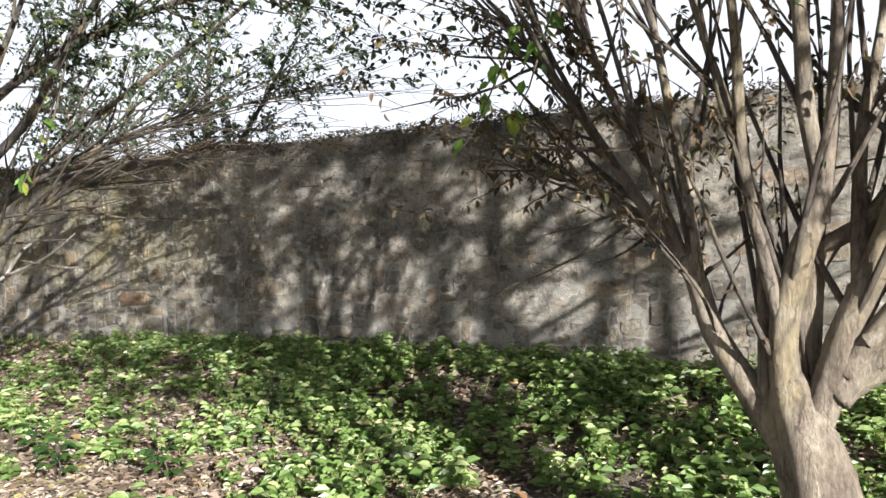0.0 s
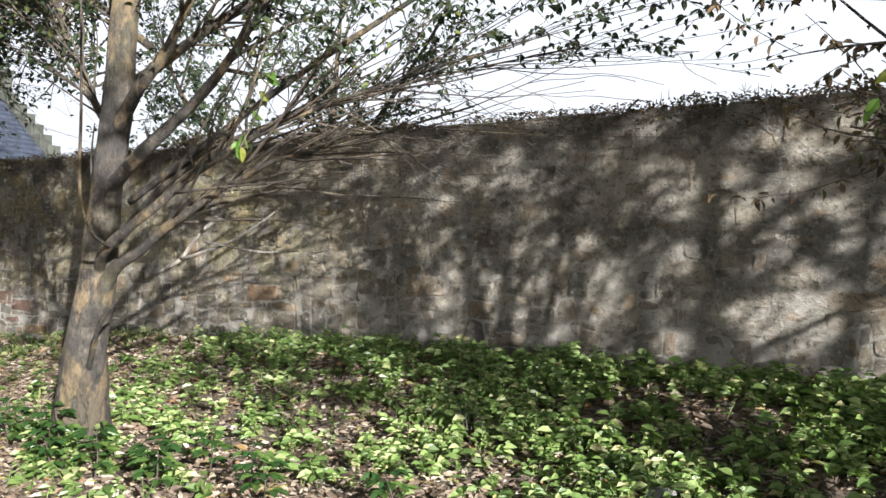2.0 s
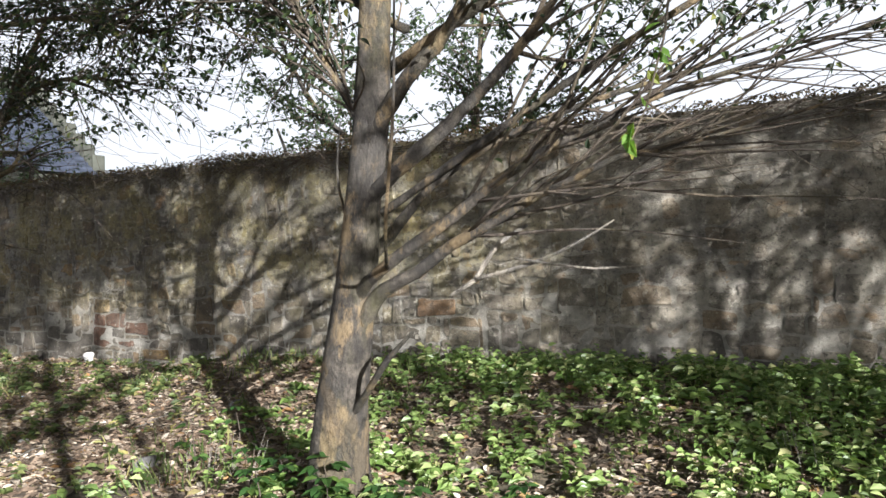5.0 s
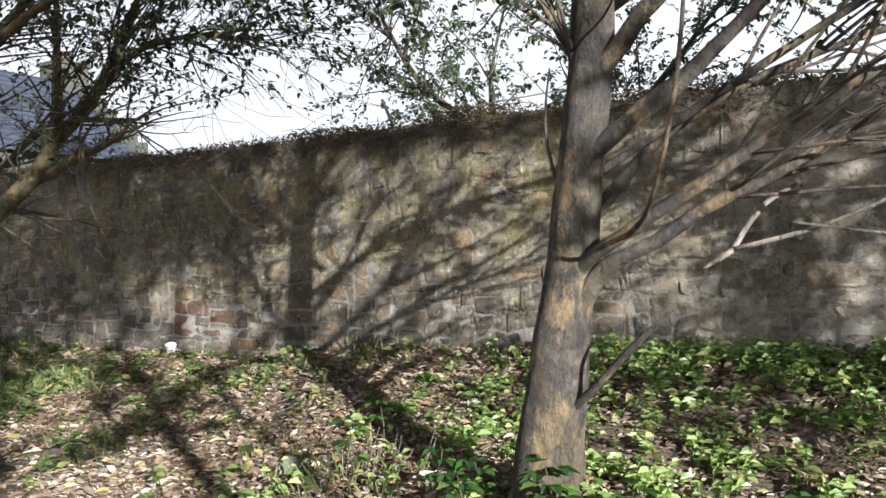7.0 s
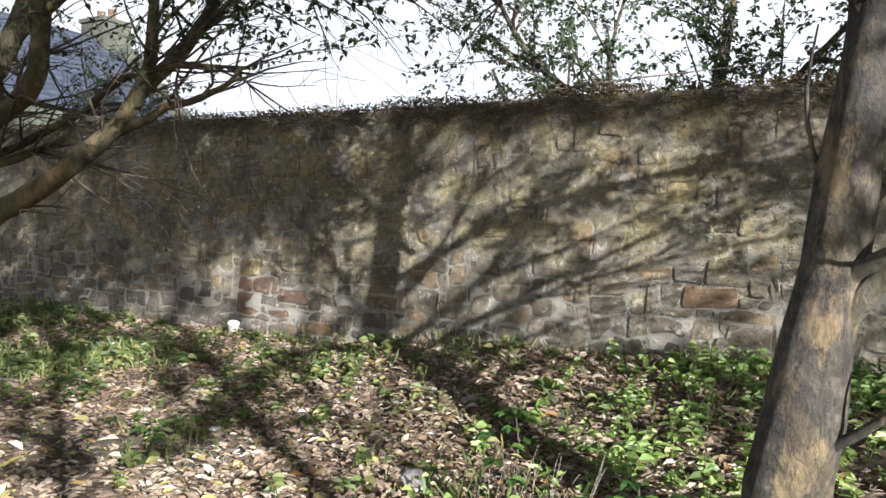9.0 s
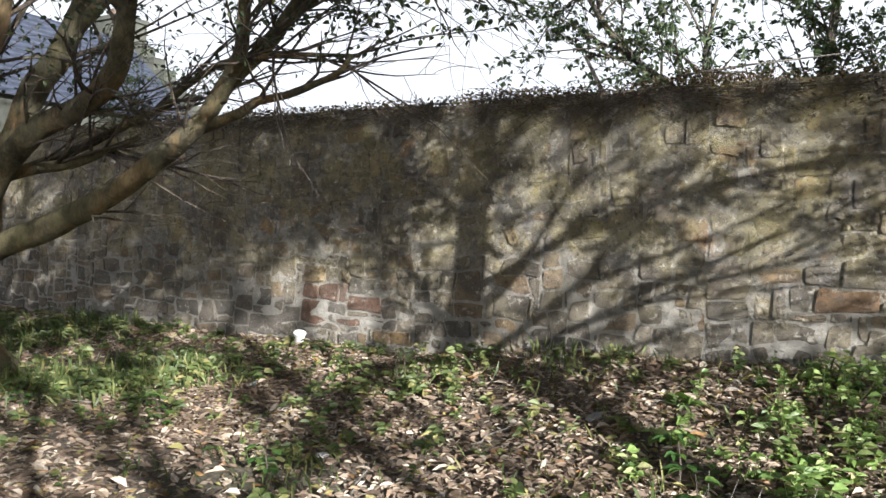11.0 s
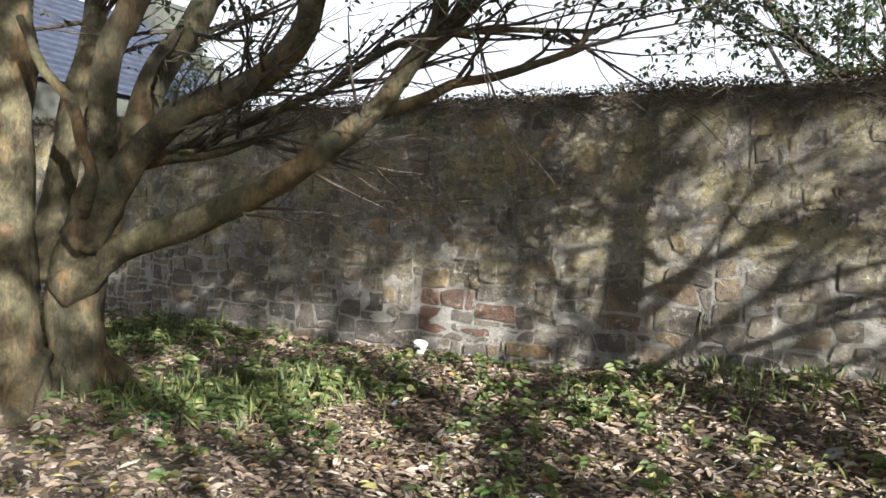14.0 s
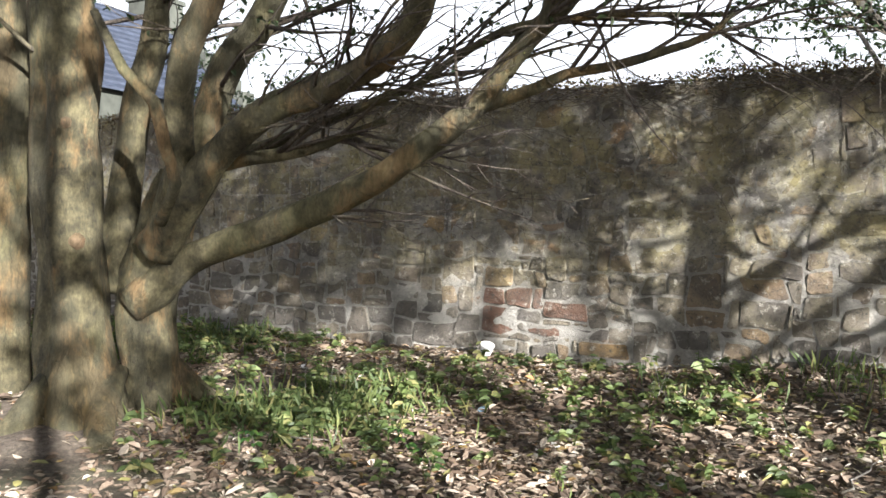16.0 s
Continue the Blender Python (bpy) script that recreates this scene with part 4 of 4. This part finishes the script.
def build_herbs():
    rng = random.Random(5)
    patches = {}
    for _ in range(32000):
        x, y = rng.uniform(-17.5, 2.2), rng.uniform(2.6, 6.12)
        if rng.random() > greenness(x, y) * 0.34:
            continue
        key = int((x + 18) // 5)
        b = patches.setdefault(key, Build((-18 + 5 * key + 2.5, 4.5, 0.2)))
        lush = 1.0 if x > -8 else 0.8
        leafy = 0.07 if x > -3.5 else 0.062
        herb(rng, b, x, y, ground_z(x, y), rng.uniform(0.05, 0.2) * lush, rng.choice((4, 5, 6)), leafy * rng.uniform(0.55, 1.45))
    for key, b in sorted(patches.items()):
        tagged(b.object("ground_cover", HERB if key > 1 else HERB_OLIVE), "low green herbs growing through fallen leaves", "plants", kind="stuff")


build_herbs()


def build_grass():
    """Long soft grass by the old tree and along the foot of the wall."""
    rng = random.Random(17)
    tufts = [(-12.2, 4.3, 0.35, 300, 0.2), (-12.35, 3.7, 0.25, 200, 0.18), (-11.85, 4.9, 0.3, 180, 0.16), (-14.6, 5.3, 0.5, 220, 0.22),
             (-9.1, 5.9, 0.3, 80, 0.18), (-8.6, 5.85, 0.4, 70, 0.15), (-10.1, 5.3, 0.25, 60, 0.15), (-7.5, 3.6, 0.25, 90, 0.18),
             (-9.7, 3.4, 0.3, 70, 0.13), (-6.9, 5.7, 0.4, 120, 0.17), (-8.0, 4.4, 0.4, 80, 0.12)]
    b = Build((-10, 4.5, 0.3))
    for cx, cy, spread, count, high in tufts:
        for _ in range(count):
            x, y = rng.gauss(cx, spread), min(6.1, rng.gauss(cy, spread))
            d = Vector((rng.gauss(0, 0.45), rng.gauss(0, 0.45), 1)).normalized()
            a = rng.uniform(0, math.pi)
            b.leaf(Vector((x, y, ground_z(x, y) - 0.01)), d, Vector((math.cos(a), math.sin(a), 0.1)).normalized(), high * rng.uniform(0.5, 1.2), 0.009, 0.1)
    tagged(b.object("grass", HERB_OLIVE), "long soft green grass at the foot of tree and wall", "grass", kind="stuff")


build_grass()


def build_sapling(at, high, leaf, count, seed, label):
    rng = random.Random(seed)
    x, y = at
    z = ground_z(x, y)
    root = tagged(empty("sapling", (x, y, z)), label, "plant", group="saplings on the woodland floor")
    st = Build((x, y, z))
    top = Vector((x + rng.uniform(-0.06, 0.06), y + rng.uniform(-0.06, 0.06), z + high))
    foot = Vector((x, y, z - 0.02))
    st.tube([foot, foot.lerp(top, 0.5) + Vector((0.01, 0.01, 0)), top], [0.006, 0.005, 0.002], 5)
    st.object("stem", TWIG, root)
    lv = Build((x, y, z))
    for k in range(count):
        p = foot.lerp(top, 0.35 + 0.65 * (k + 1) / count)
        a = k * 2.4 + rng.uniform(-0.3, 0.3)
        d0 = Vector((math.cos(a), math.sin(a), 0.25))
        q = p + d0 * leaf * 0.5
        for off in (-0.85, 0.0, 0.85):      # lobed leaf of three points
            d = Vector((math.cos(a + off), math.sin(a + off), -0.1)).normalized()
            lv.leaf(q, d, Vector((rng.gauss(0, 0.2), rng.gauss(0, 0.2), 1)).normalized(), leaf * (1.0 if off == 0 else 0.8), leaf * 0.6, 0.15)
    lv.object("foliage", HERB_DARK, root, "broad lobed green leaves")


for k, (spot, high, leaf, n) in enumerate((((-7.45, 3.62), 0.34, 0.10, 5), ((-6.0, 3.15), 0.22, 0.09, 9), ((-5.75, 3.3), 0.26, 0.09, 9), ((-6.5, 3.2), 0.24, 0.09, 8), ((-5.5, 3.1), 0.3, 0.1, 9), ((-7.7, 4.3), 0.3, 0.09, 6), ((-11.25, 4.0), 0.14, 0.07, 6), ((-10.95, 3.75), 0.12, 0.07, 5),
                                           ((-6.75, 3.35), 0.28, 0.09, 8), ((-11.9, 3.4), 0.12, 0.06, 6), ((-4.6, 3.4), 0.24, 0.09, 7), ((-9.6, 3.3), 0.18, 0.08, 5), ((-6.05, 3.25), 0.3, 0.11, 10), ((-5.85, 3.05), 0.2, 0.1, 9), ((-5.3, 3.3), 0.22, 0.1, 9), ((-6.55, 3.45), 0.2, 0.1, 8), ((-4.9, 3.0), 0.3, 0.11, 10), ((-5.1, 3.6), 0.25, 0.1, 8), ((-4.3, 3.2), 0.24, 0.1, 9), ((-3.7, 3.5), 0.22, 0.1, 9))):
    build_sapling(spot, high, leaf, n, 60 + k, "young green sapling with broad lobed leaves")


def build_hanging_spray(tip, start, seed):
    """A thin twig hanging into view, with a few fresh leaves."""
    rng = random.Random(seed)
    root = tagged(empty("leafy_twig", start), "thin hanging twig with fresh light-green leaves", "twig")
    a, t = Vector(start), Vector(tip)
    pts = [a, a.lerp(t, 0.35) + Vector((0.04, 0, 0.03)), a.lerp(t, 0.7) + Vector((0.03, 0, -0.02)), t]
    b = Build(start)
    b.tube(pts, [0.006, 0.005, 0.004, 0.002], 5)
    b.object("stem", TWIG, root)
    lv = Build(start)
    for k in range(11):
        f = rng.random() ** 0.6
        p = a.lerp(t, f)
        d = Vector((rng.gauss(0, 0.6), rng.gauss(0, 0.6), -0.8)).normalized()
        s = rng.uniform(0.06, 0.12)
        lv.leaf(p, d, Vector((rng.gauss(0, 0.7), -0.8, 0.4)).normalized(), s, s * 0.6, 0.12)
    lv.object("foliage", FRESH, root)


build_hanging_spray((-1.62, 3.25, 1.93), (-1.25, 3.4, 2.7), 71)
build_hanging_spray((-1.28, 3.2, 2.1), (-1.1, 3.4, 2.8), 73)
build_hanging_spray((-4.35, 3.0, 2.0), (-4.2, 3.2, 2.7), 72)


# ---- fallen leaves ----
def build_litter():
    rng = random.Random(8)
    patches = {}
    for _ in range(170000):
        x, y = rng.uniform(-18, 2.4), rng.uniform(2.2, 6.15)
        n = noise.noise((x * 0.8, y * 0.8, 21))
        thin = 0.8 if (x > -6.2 and y > 4.4) else 1.0
        bare = math.exp(-((x + 12.75) / 0.75) ** 2 - ((y - 2.65) / 0.55) ** 2)      # trodden earth at the foot of the old tree
        if rng.random() > (0.7 + 0.8 * n) * thin * (1 - 0.9 * bare):
            continue
        key = int((x + 18) // 4)
        b = patches.setdefault(key, Build((-18 + 4 * key + 2, 4.2, 0.2)))
        a = rng.uniform(0, 2 * math.pi)
        d = Vector((math.cos(a), math.sin(a), rng.gauss(0, 0.25))).normalized()
        le = rng.uniform(0.03, 0.07) if rng.random() < 0.8 else rng.uniform(0.07, 0.11)
        b.leaf(Vector((x, y, ground_z(x, y) + rng.uniform(0.004, 0.03))), d, Vector((rng.gauss(0, 0.42), rng.gauss(0, 0.42), 1)).normalized(), le, le * rng.uniform(0.28, 0.62), rng.uniform(-0.3, 0.35))
    for _ in range(30000):                   # thinner over the trodden path and behind it
        x, y = rng.uniform(-18, 4.5), 2.3 - 6.0 * rng.random() ** 1.4
        a, le = rng.uniform(0, 2 * math.pi), rng.uniform(0.04, 0.09)
        b = patches.setdefault(int((x + 18) // 4), Build((-18 + 4 * int((x + 18) // 4) + 2, 4.2, 0.2)))
        b.leaf(Vector((x, y, ground_z(x, y) + 0.012)), Vector((math.cos(a), math.sin(a), 0.05)).normalized(), Vector((rng.gauss(0, 0.3), rng.gauss(0, 0.3), 1)).normalized(), le, le * rng.uniform(0.3, 0.6), 0.2)
    for key, b in sorted(patches.items()):
        tagged(b.object("fallen_leaves", LITTER), "dry pale brown fallen leaves covering the soil", "leaves", kind="stuff")


build_litter()


# ---- growth along the wall top ----
def build_wall_top():
    rng = random.Random(13)
    b = Build((-8, 6.4, WALL_TOP))
    for _ in range(46000):
        x = rng.uniform(-20, 4)
        clump = 0.5 + 0.9 * noise.noise((x * 1.3, 0, 5)) + 0.4 * noise.noise((x * 4.1, 0, 8))
        for cx, w in ((-9.85, 0.3), (-2.75, 0.25), (-8.2, 0.5), (-6.3, 0.5)):
            clump += 0.9 * math.exp(-((x - cx) / w) ** 2)
        if rng.random() > 0.35 + 0.5 * clump:
            continue
        y = rng.uniform(6.1, 6.72)
        h = max(0.02, 0.05 + 0.06 * clump)
        z = WALL_TOP - 0.03 + rng.random() * h
        if y < 6.2:
            z = WALL_TOP + 0.03 - rng.random() ** 2 * (0.26 if x > -8.6 else 0.18)
        d = Vector((rng.gauss(0, 1), rng.gauss(-0.3, 1), rng.gauss(0, 0.6))).normalized()
        s = rng.uniform(0.015, 0.042)
        b.leaf(Vector((x, y, z)), d, Vector((rng.gauss(0, 0.6), rng.gauss(0, 0.6), 1)).normalized(), s, s * 0.6)
    for _ in range(1500):                      # dry grass blades in tufts
        x = rng.uniform(-20, 4)
        if noise.noise((x * 1.9, 0, 31)) < 0.05:
            continue
        b.leaf(Vector((x, rng.uniform(6.15, 6.6), WALL_TOP + rng.uniform(-0.02, 0.04))), Vector((rng.gauss(0, 0.5), rng.gauss(-0.2, 0.4), 1)).normalized(), Vector((0, -1, 0.2)).normalized(), rng.uniform(0.05, 0.13), 0.006, 0.0)
    tagged(b.object("wall_top_growth", IVY_DRY), "dry brown ivy and moss on top of the wall", "ivy", kind="stuff")
    s = Build((-8, 6.2, WALL_TOP))
    for _ in range(420):
        x = rng.choice((rng.uniform(-19, 3), rng.uniform(-9.8, -6), rng.uniform(-14, -10)))
        p = Vector((x, rng.uniform(6.12, 6.3), WALL_TOP - 0.02 - 0.1 * rng.random()))
        d = Vector((rng.choice((-1, 1)), -0.15, rng.gauss(-0.1, 0.25))).normalized()
        pts, radii = wander(rng, p, d, rng.uniform(0.2, 0.8), rng.uniform(0.002, 0.005), Vector((0, 0, -0.5)), 0.1, 5)
        pts = [Vector((q.x, min(q.y, 6.17), q.z)) if q.z < WALL_TOP else q for q in pts]
        s.tube(pts, radii, 4)
    tagged(s.object("ivy_stems", TWIG), "dry tangled ivy stems trailing over the wall", "ivy", kind="stuff")


build_wall_top()

stick = Build((-8.85, 6.35, 2.6))
stick.tube([Vector((-8.82, 6.3, 2.58)), Vector((-8.93, 6.32, 2.8)), Vector((-9.05, 6.35, 3.02))], [0.02, 0.018, 0.013], 7, 0.1)
tagged(stick.object("stick", DEAD, smooth=True), "bleached broken stick leaning on the wall top", "stick")

# ---- litter on the ground ----
def crumpled(name, at, size, mat, label, category, seed, flat=0.6):
    rng = random.Random(seed)
    bm = bmesh.new()
    bmesh.ops.create_icosphere(bm, subdivisions=2, radius=1.0)
    for v in bm.verts:
        k = 1 + 0.28 * noise.noise(v.co * 1.7 + Vector((seed, 0, 0))) + rng.uniform(-0.09, 0.09)
        v.co = Vector((v.co.x * size[0] * k, v.co.y * size[1] * k, v.co.z * size[2] * k * flat))
    me = bpy.data.meshes.new(name)
    bm.to_mesh(me)
    bm.free()
    me.materials.append(mat)
    ob = new(name, me)
    ob.location = (at[0], at[1], ground_z(*at) + size[2] * flat * 0.5)
    ob.rotation_euler = (rng.uniform(-0.2, 0.2), rng.uniform(-0.2, 0.2), rng.uniform(0, 6))
    return tagged(ob, label, category)


def build_cup(at):
    x, y = at
    z = ground_z(x, y) + 0.045
    root = tagged(empty("paper_cup", (x, y, z)), "crushed white paper cup lying by the wall", "cup")
    b = Build((x, y, z))
    ax = Vector((0.3, -0.25, 0.92)).normalized()
    c = Vector((x, y, z))
    b.tube([c - ax * 0.06, c - ax * 0.058, c, c + ax * 0.065, c + ax * 0.06, c - ax * 0.05], [0.036, 0.038, 0.048, 0.059, 0.054, 0.034], 16, 0.06, 4)
    b.object("body", PAPER, root)
    r = Build((x, y, z))
    r.tube([c + ax * 0.06, c + ax * 0.068], [0.0625, 0.0625], 16, 0.06, 4)
    r.object("rim", PAPER, root)


build_cup((-11.72, 6.02))
for k, (at, size) in enumerate((((-9.8, 4.25), (0.06, 0.045, 0.02)), ((-10.5, 4.5), (0.05, 0.05, 0.02)), ((-11.3, 3.0), (0.07, 0.05, 0.02)), ((-13.05, 5.3), (0.06, 0.04, 0.03)), ((-9.7, 3.9), (0.05, 0.035, 0.02)), ((-0.35, 3.75), (0.08, 0.06, 0.05)), ((-1.95, 3.35), (0.09, 0.06, 0.04)))):
    crumpled("paper_scrap", at, size, PAPER, "crumpled dirty white paper scrap among dead leaves", "litter", 80 + k)
crumpled("plastic_scrap", (-11.2, 4.9), (0.05, 0.03, 0.02), PLASTIC_BLUE, "faded blue plastic scrap among dead leaves", "litter", 95)
for k, (at, size) in enumerate((((-8.03, 3.73), (0.1, 0.08, 0.06)), ((-2.59, 4.4), (0.1, 0.08, 0.06)), ((-8.7, 3.6), (0.05, 0.035, 0.025)), ((-8.4, 5.0), (0.08, 0.05, 0.03)))):
    crumpled("stone", at, size, COBBLE, "rounded grey stone lying among dead leaves", "stone", 90 + k, 0.8)


def build_stick(at, length, angle, radius, seed):
    rng = random.Random(seed)
    x, y = at
    pts, radii = [], []
    for k in range(7):
        f = k / 6
        px, py = x + math.cos(angle) * length * (f - 0.5) + rng.gauss(0, 0.012), y + math.sin(angle) * length * (f - 0.5) + rng.gauss(0, 0.012)
        pts.append(Vector((px, py, ground_z(px, py) + 0.02 + radius + 0.03 * f * rng.random())))
        radii.append(radius * (1 - 0.6 * f))
    o = (x, y, ground_z(x, y))
    root = tagged(empty("fallen_stick", o), "dry fallen stick lying on dead leaves", "stick", group="sticks on the woodland floor")
    b = Build(o)
    b.tube(pts, radii, 6, 0.2, seed)
    b.object("stem", DEAD if seed % 3 else TWIG, root, smooth=True)
    t = Build(o)
    p, rr = wander(rng, pts[3], Vector((math.cos(angle + 0.7), math.sin(angle + 0.7), 0.15)), length * 0.35, radius * 0.5, Vector((0, 0, 0)), 0.08, 4)
    t.tube(p, rr, 5)
    t.object("side_twig", TWIG, root, smooth=True)


for k, (at, length, angle, radius) in enumerate((((-5.1, 4.9), 0.5, 2.4, 0.006), ((-5.4, 5.2), 0.7, 0.4, 0.005), ((-8.9, 4.6), 0.4, 1.2, 0.006), ((-10.3, 5.5), 0.8, 2.8, 0.006), ((-11.9, 3.6), 0.6, 0.8, 0.008),
                                                 ((-9.2, 3.6), 0.5, 2.0, 0.006), ((-3.4, 4.3), 0.6, 0.3, 0.007), ((-1.2, 3.9), 0.7, 2.6, 0.007), ((-7.9, 5.3), 0.6, 0.1, 0.005), ((-12.9, 4.6), 0.7, 1.9, 0.007),
                                                 ((-6.9, 4.4), 0.45, 1.1, 0.005), ((-4.2, 3.6), 0.5, 2.9, 0.006), ((-10.9, 4.2), 0.35, 0.5, 0.005), ((-2.2, 5.3), 0.8, 2.2, 0.006))):
    build_stick(at, length, angle, radius, 120 + k)


def build_stalks(at, seed):
    rng = random.Random(seed)
    x, y = at
    o = (x, y, ground_z(x, y))
    root = tagged(empty("dry_stalks", o), "clump of dry pale weed stalks", "plant", group="dry weeds")
    for k in range(7):
        px, py = x + rng.gauss(0, 0.07), y + rng.gauss(0, 0.07)
        b = Build(o)
        p, r = wander(rng, Vector((px, py, ground_z(px, py) - 0.01)), Vector((rng.gauss(0, 0.2), rng.gauss(0, 0.2), 1)).normalized(), rng.uniform(0.15, 0.36), 0.003, Vector((0, 0, 0)), 0.06, 5)
        b.tube(p, r, 4)
        b.object("stalk", DEAD, root)


for k, at in enumerate(((-7.35, 3.7), (-7.5, 3.55), (-7.15, 3.75), (-10.15, 5.4), (-12.3, 4.6), (-8.9, 5.6), (-13.0, 5.0), (-3.9, 4.8))):
    build_stalks(at, 150 + k)

rail = Build((-7.4, 6.3, 2.85))
rail.tube(*wander(random.Random(9), Vector((-8.3, 6.28, 2.80)), Vector((1, 0.05, 0.06)).normalized(), 2.0, 0.011, Vector((0, 0, 0)), 0.03, 8), 6)
tagged(rail.object("dead_stem", DEAD, smooth=True), "long bleached dead stem lying along the wall top", "stick")

# ---- the stones of the wall ----
def stone_shape(rng, poly):
    """A rough block from its outline: set in the mortar, with worn edges and a lumpy face."""
    cx, cz = sum(p[0] for p in poly) / len(poly), sum(p[1] for p in poly) / len(poly)
    w, h = max(p[0] for p in poly) - min(p[0] for p in poly), max(p[1] for p in poly) - min(p[1] for p in poly)
    gap = rng.uniform(0.008, 0.024) if cz < 1.45 and cx < -5.5 else rng.uniform(0.004, 0.016)
    sx, sz = max(0.5, 1 - gap / w), max(0.5, 1 - gap / h)
    ring = [((x - cx) * sx, (z - cz) * sz) for x, z in poly]
    m = len(ring)
    proud = rng.choice((0.001, 0.005, 0.009, 0.013, 0.018)) if cz < 1.35 else rng.choice((-0.003, 0.0, 0.002, 0.005, 0.008, 0.013))
    tx, tz = rng.gauss(0, 0.03), rng.gauss(0, 0.045)
    if cx > -5.8:                            # bedded deep in lime render
        proud, tx, tz = proud * 0.8 - 0.004, tx * 0.8, tz * 0.8
    ix, iz = max(0.6, 1 - 0.014 / w), max(0.6, 1 - 0.014 / h)
    verts = [(x, 0.03, z) for x, z in ring]
    verts += [(x * ix, -proud + tx * x + tz * z + rng.gauss(0, 0.003), z * iz) for x, z in ring]
    verts.append((rng.gauss(0, 0.12) * w, -proud - rng.uniform(-0.003, 0.01), rng.gauss(0, 0.12) * h))
    faces = [(k, (k + 1) % m, m + (k + 1) % m, m + k) for k in range(m)]
    faces += [(m + k, m + (k + 1) % m, 2 * m) for k in range(m)]
    return (cx, cz), verts, faces


def build_stones():
    """Random rubble: stones of one to three rows fill a lattice whose points are pushed about."""
    rng = random.Random(3)
    cell_w, rows = 0.04, [0.15]
    while rows[-1] < WALL_TOP - 0.05:
        rows.append(min(WALL_TOP, rows[-1] + rng.uniform(0.06, 0.095)))
    nx, nz = int((WALL_X1 - WALL_X0) / cell_w), len(rows) - 1

    def corner(i, k):
        x, z = WALL_X0 + i * cell_w, rows[k]
        if 0 < k < nz:
            z += 0.07 * noise.noise((x * 1.0, z * 1.2, 2)) + 0.055 * noise.noise((x * 5.0, z * 6.0, 6))
        return x + 0.075 * noise.noise((x * 4.5, z * 7.0, 11)), z

    used = np.zeros((nz, nx), bool)
    special = {}                             # single stones of their own colour: where they begin, how far they reach
    for x0, x1, z0, z1, mat, label in ((-11.86, -11.54, 0.66, 0.85, RED_STONE, "dull red sandstone block"), (-11.26, -10.92, 0.78, 0.95, RED_STONE, "dull red sandstone block"),
                                       (-11.42, -11.02, 0.63, 0.77, RED_STONE, "dull red sandstone block"), (-10.97, -10.58, 0.53, 0.66, OCHRE_STONE, "ochre sandstone block"),
                                       (-7.29, -6.88, 1.03, 1.23, TAN_STONE, "large reddish brown sandstone block"), (-9.5, -9.2, 1.69, 1.85, OCHRE_STONE, "ochre sandstone block"),
                                       (-12.66, -12.22, 1.52, 1.7, OCHRE_STONE, "ochre sandstone block")):
        i0, i1 = round((x0 - WALL_X0) / cell_w), round((x1 - WALL_X0) / cell_w)
        k0 = min(range(nz), key=lambda q: abs(rows[q] - z0))
        k1 = max(k0 + 1, min(range(nz), key=lambda q: abs(rows[q] - z1)))
        if not used[k0:k1, i0:i1].any():
            used[k0:k1, i0:i1] = True
            special[(k0, i0)] = (i1 - i0, k1 - k0, mat, label)
    far_v, far_f, count = [], [], 0
    for k in range(nz):
        for i in range(nx):
            own = special.get((k, i))
            if used[k, i] and not own:
                continue
            if own:
                w, h = own[0], own[1]
            else:
                high = min(rng.choice((1, 1, 2, 2, 2, 2, 2, 3)), nz - k)
                wide = rng.choice((2, 3, 4, 5, 6)) if high == 1 else rng.choice((3, 4, 5, 6, 7, 8, 10))
                w = 1
                while w < wide and i + w < nx and not used[k, i + w]:
                    w += 1
                h = 1
                while h < high and not used[k + h, i:i + w].any():
                    h += 1
                used[k:k + h, i:i + w] = True
            e = [corner(i, k), corner(i + w, k), corner(i + w, k + h), corner(i, k + h)]
            mids = [corner(i + w // 2, k), None, corner(i + w // 2, k + h), None]
            poly = []
            for q in range(4):
                p, before, after = e[q], e[q - 1], e[(q + 1) % 4]
                for o in (before, after):
                    d = math.hypot(o[0] - p[0], o[1] - p[1]) or 1.0
                    f = min(0.38, rng.uniform(0.006, 0.032) / d)
                    poly.append((p[0] + (o[0] - p[0]) * f, p[1] + (o[1] - p[1]) * f))
                if mids[q] and w > 3:
                    poly.append(mids[q])
            (cx, cz), verts, faces = stone_shape(rng, poly)
            if own or (-12.7 < cx < -8.8 and 0.45 < cz < 1.6 and count < 310):
                me = bpy.data.meshes.new("stone")
                me.from_pydata(verts, [], faces)
                red = math.exp(-((cx + 11.5) / 0.8) ** 2 - ((cz - 0.95) / 0.15) ** 2)
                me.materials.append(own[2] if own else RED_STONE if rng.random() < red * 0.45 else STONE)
                ob = new("stone", me)
                ob.location = (cx, WALL_Y, cz)
                ob.parent = wall
                if own:
                    tagged(ob, own[3])
                count += 1
            else:
                n = len(far_v)
                far_v += [(cx + vx, WALL_Y + vy, cz + vz) for vx, vy, vz in verts]
                far_f += [tuple(n + a for a in f) for f in faces]
    me = bpy.data.meshes.new("stonework")
    me.from_pydata(far_v, [], far_f)
    me.materials.append(STONE_FAR)
    ob = new("stonework", me)
    ob.parent = wall
    tagged(ob, "weathered grey and ochre rubble stones", kind="stuff")


build_stones()
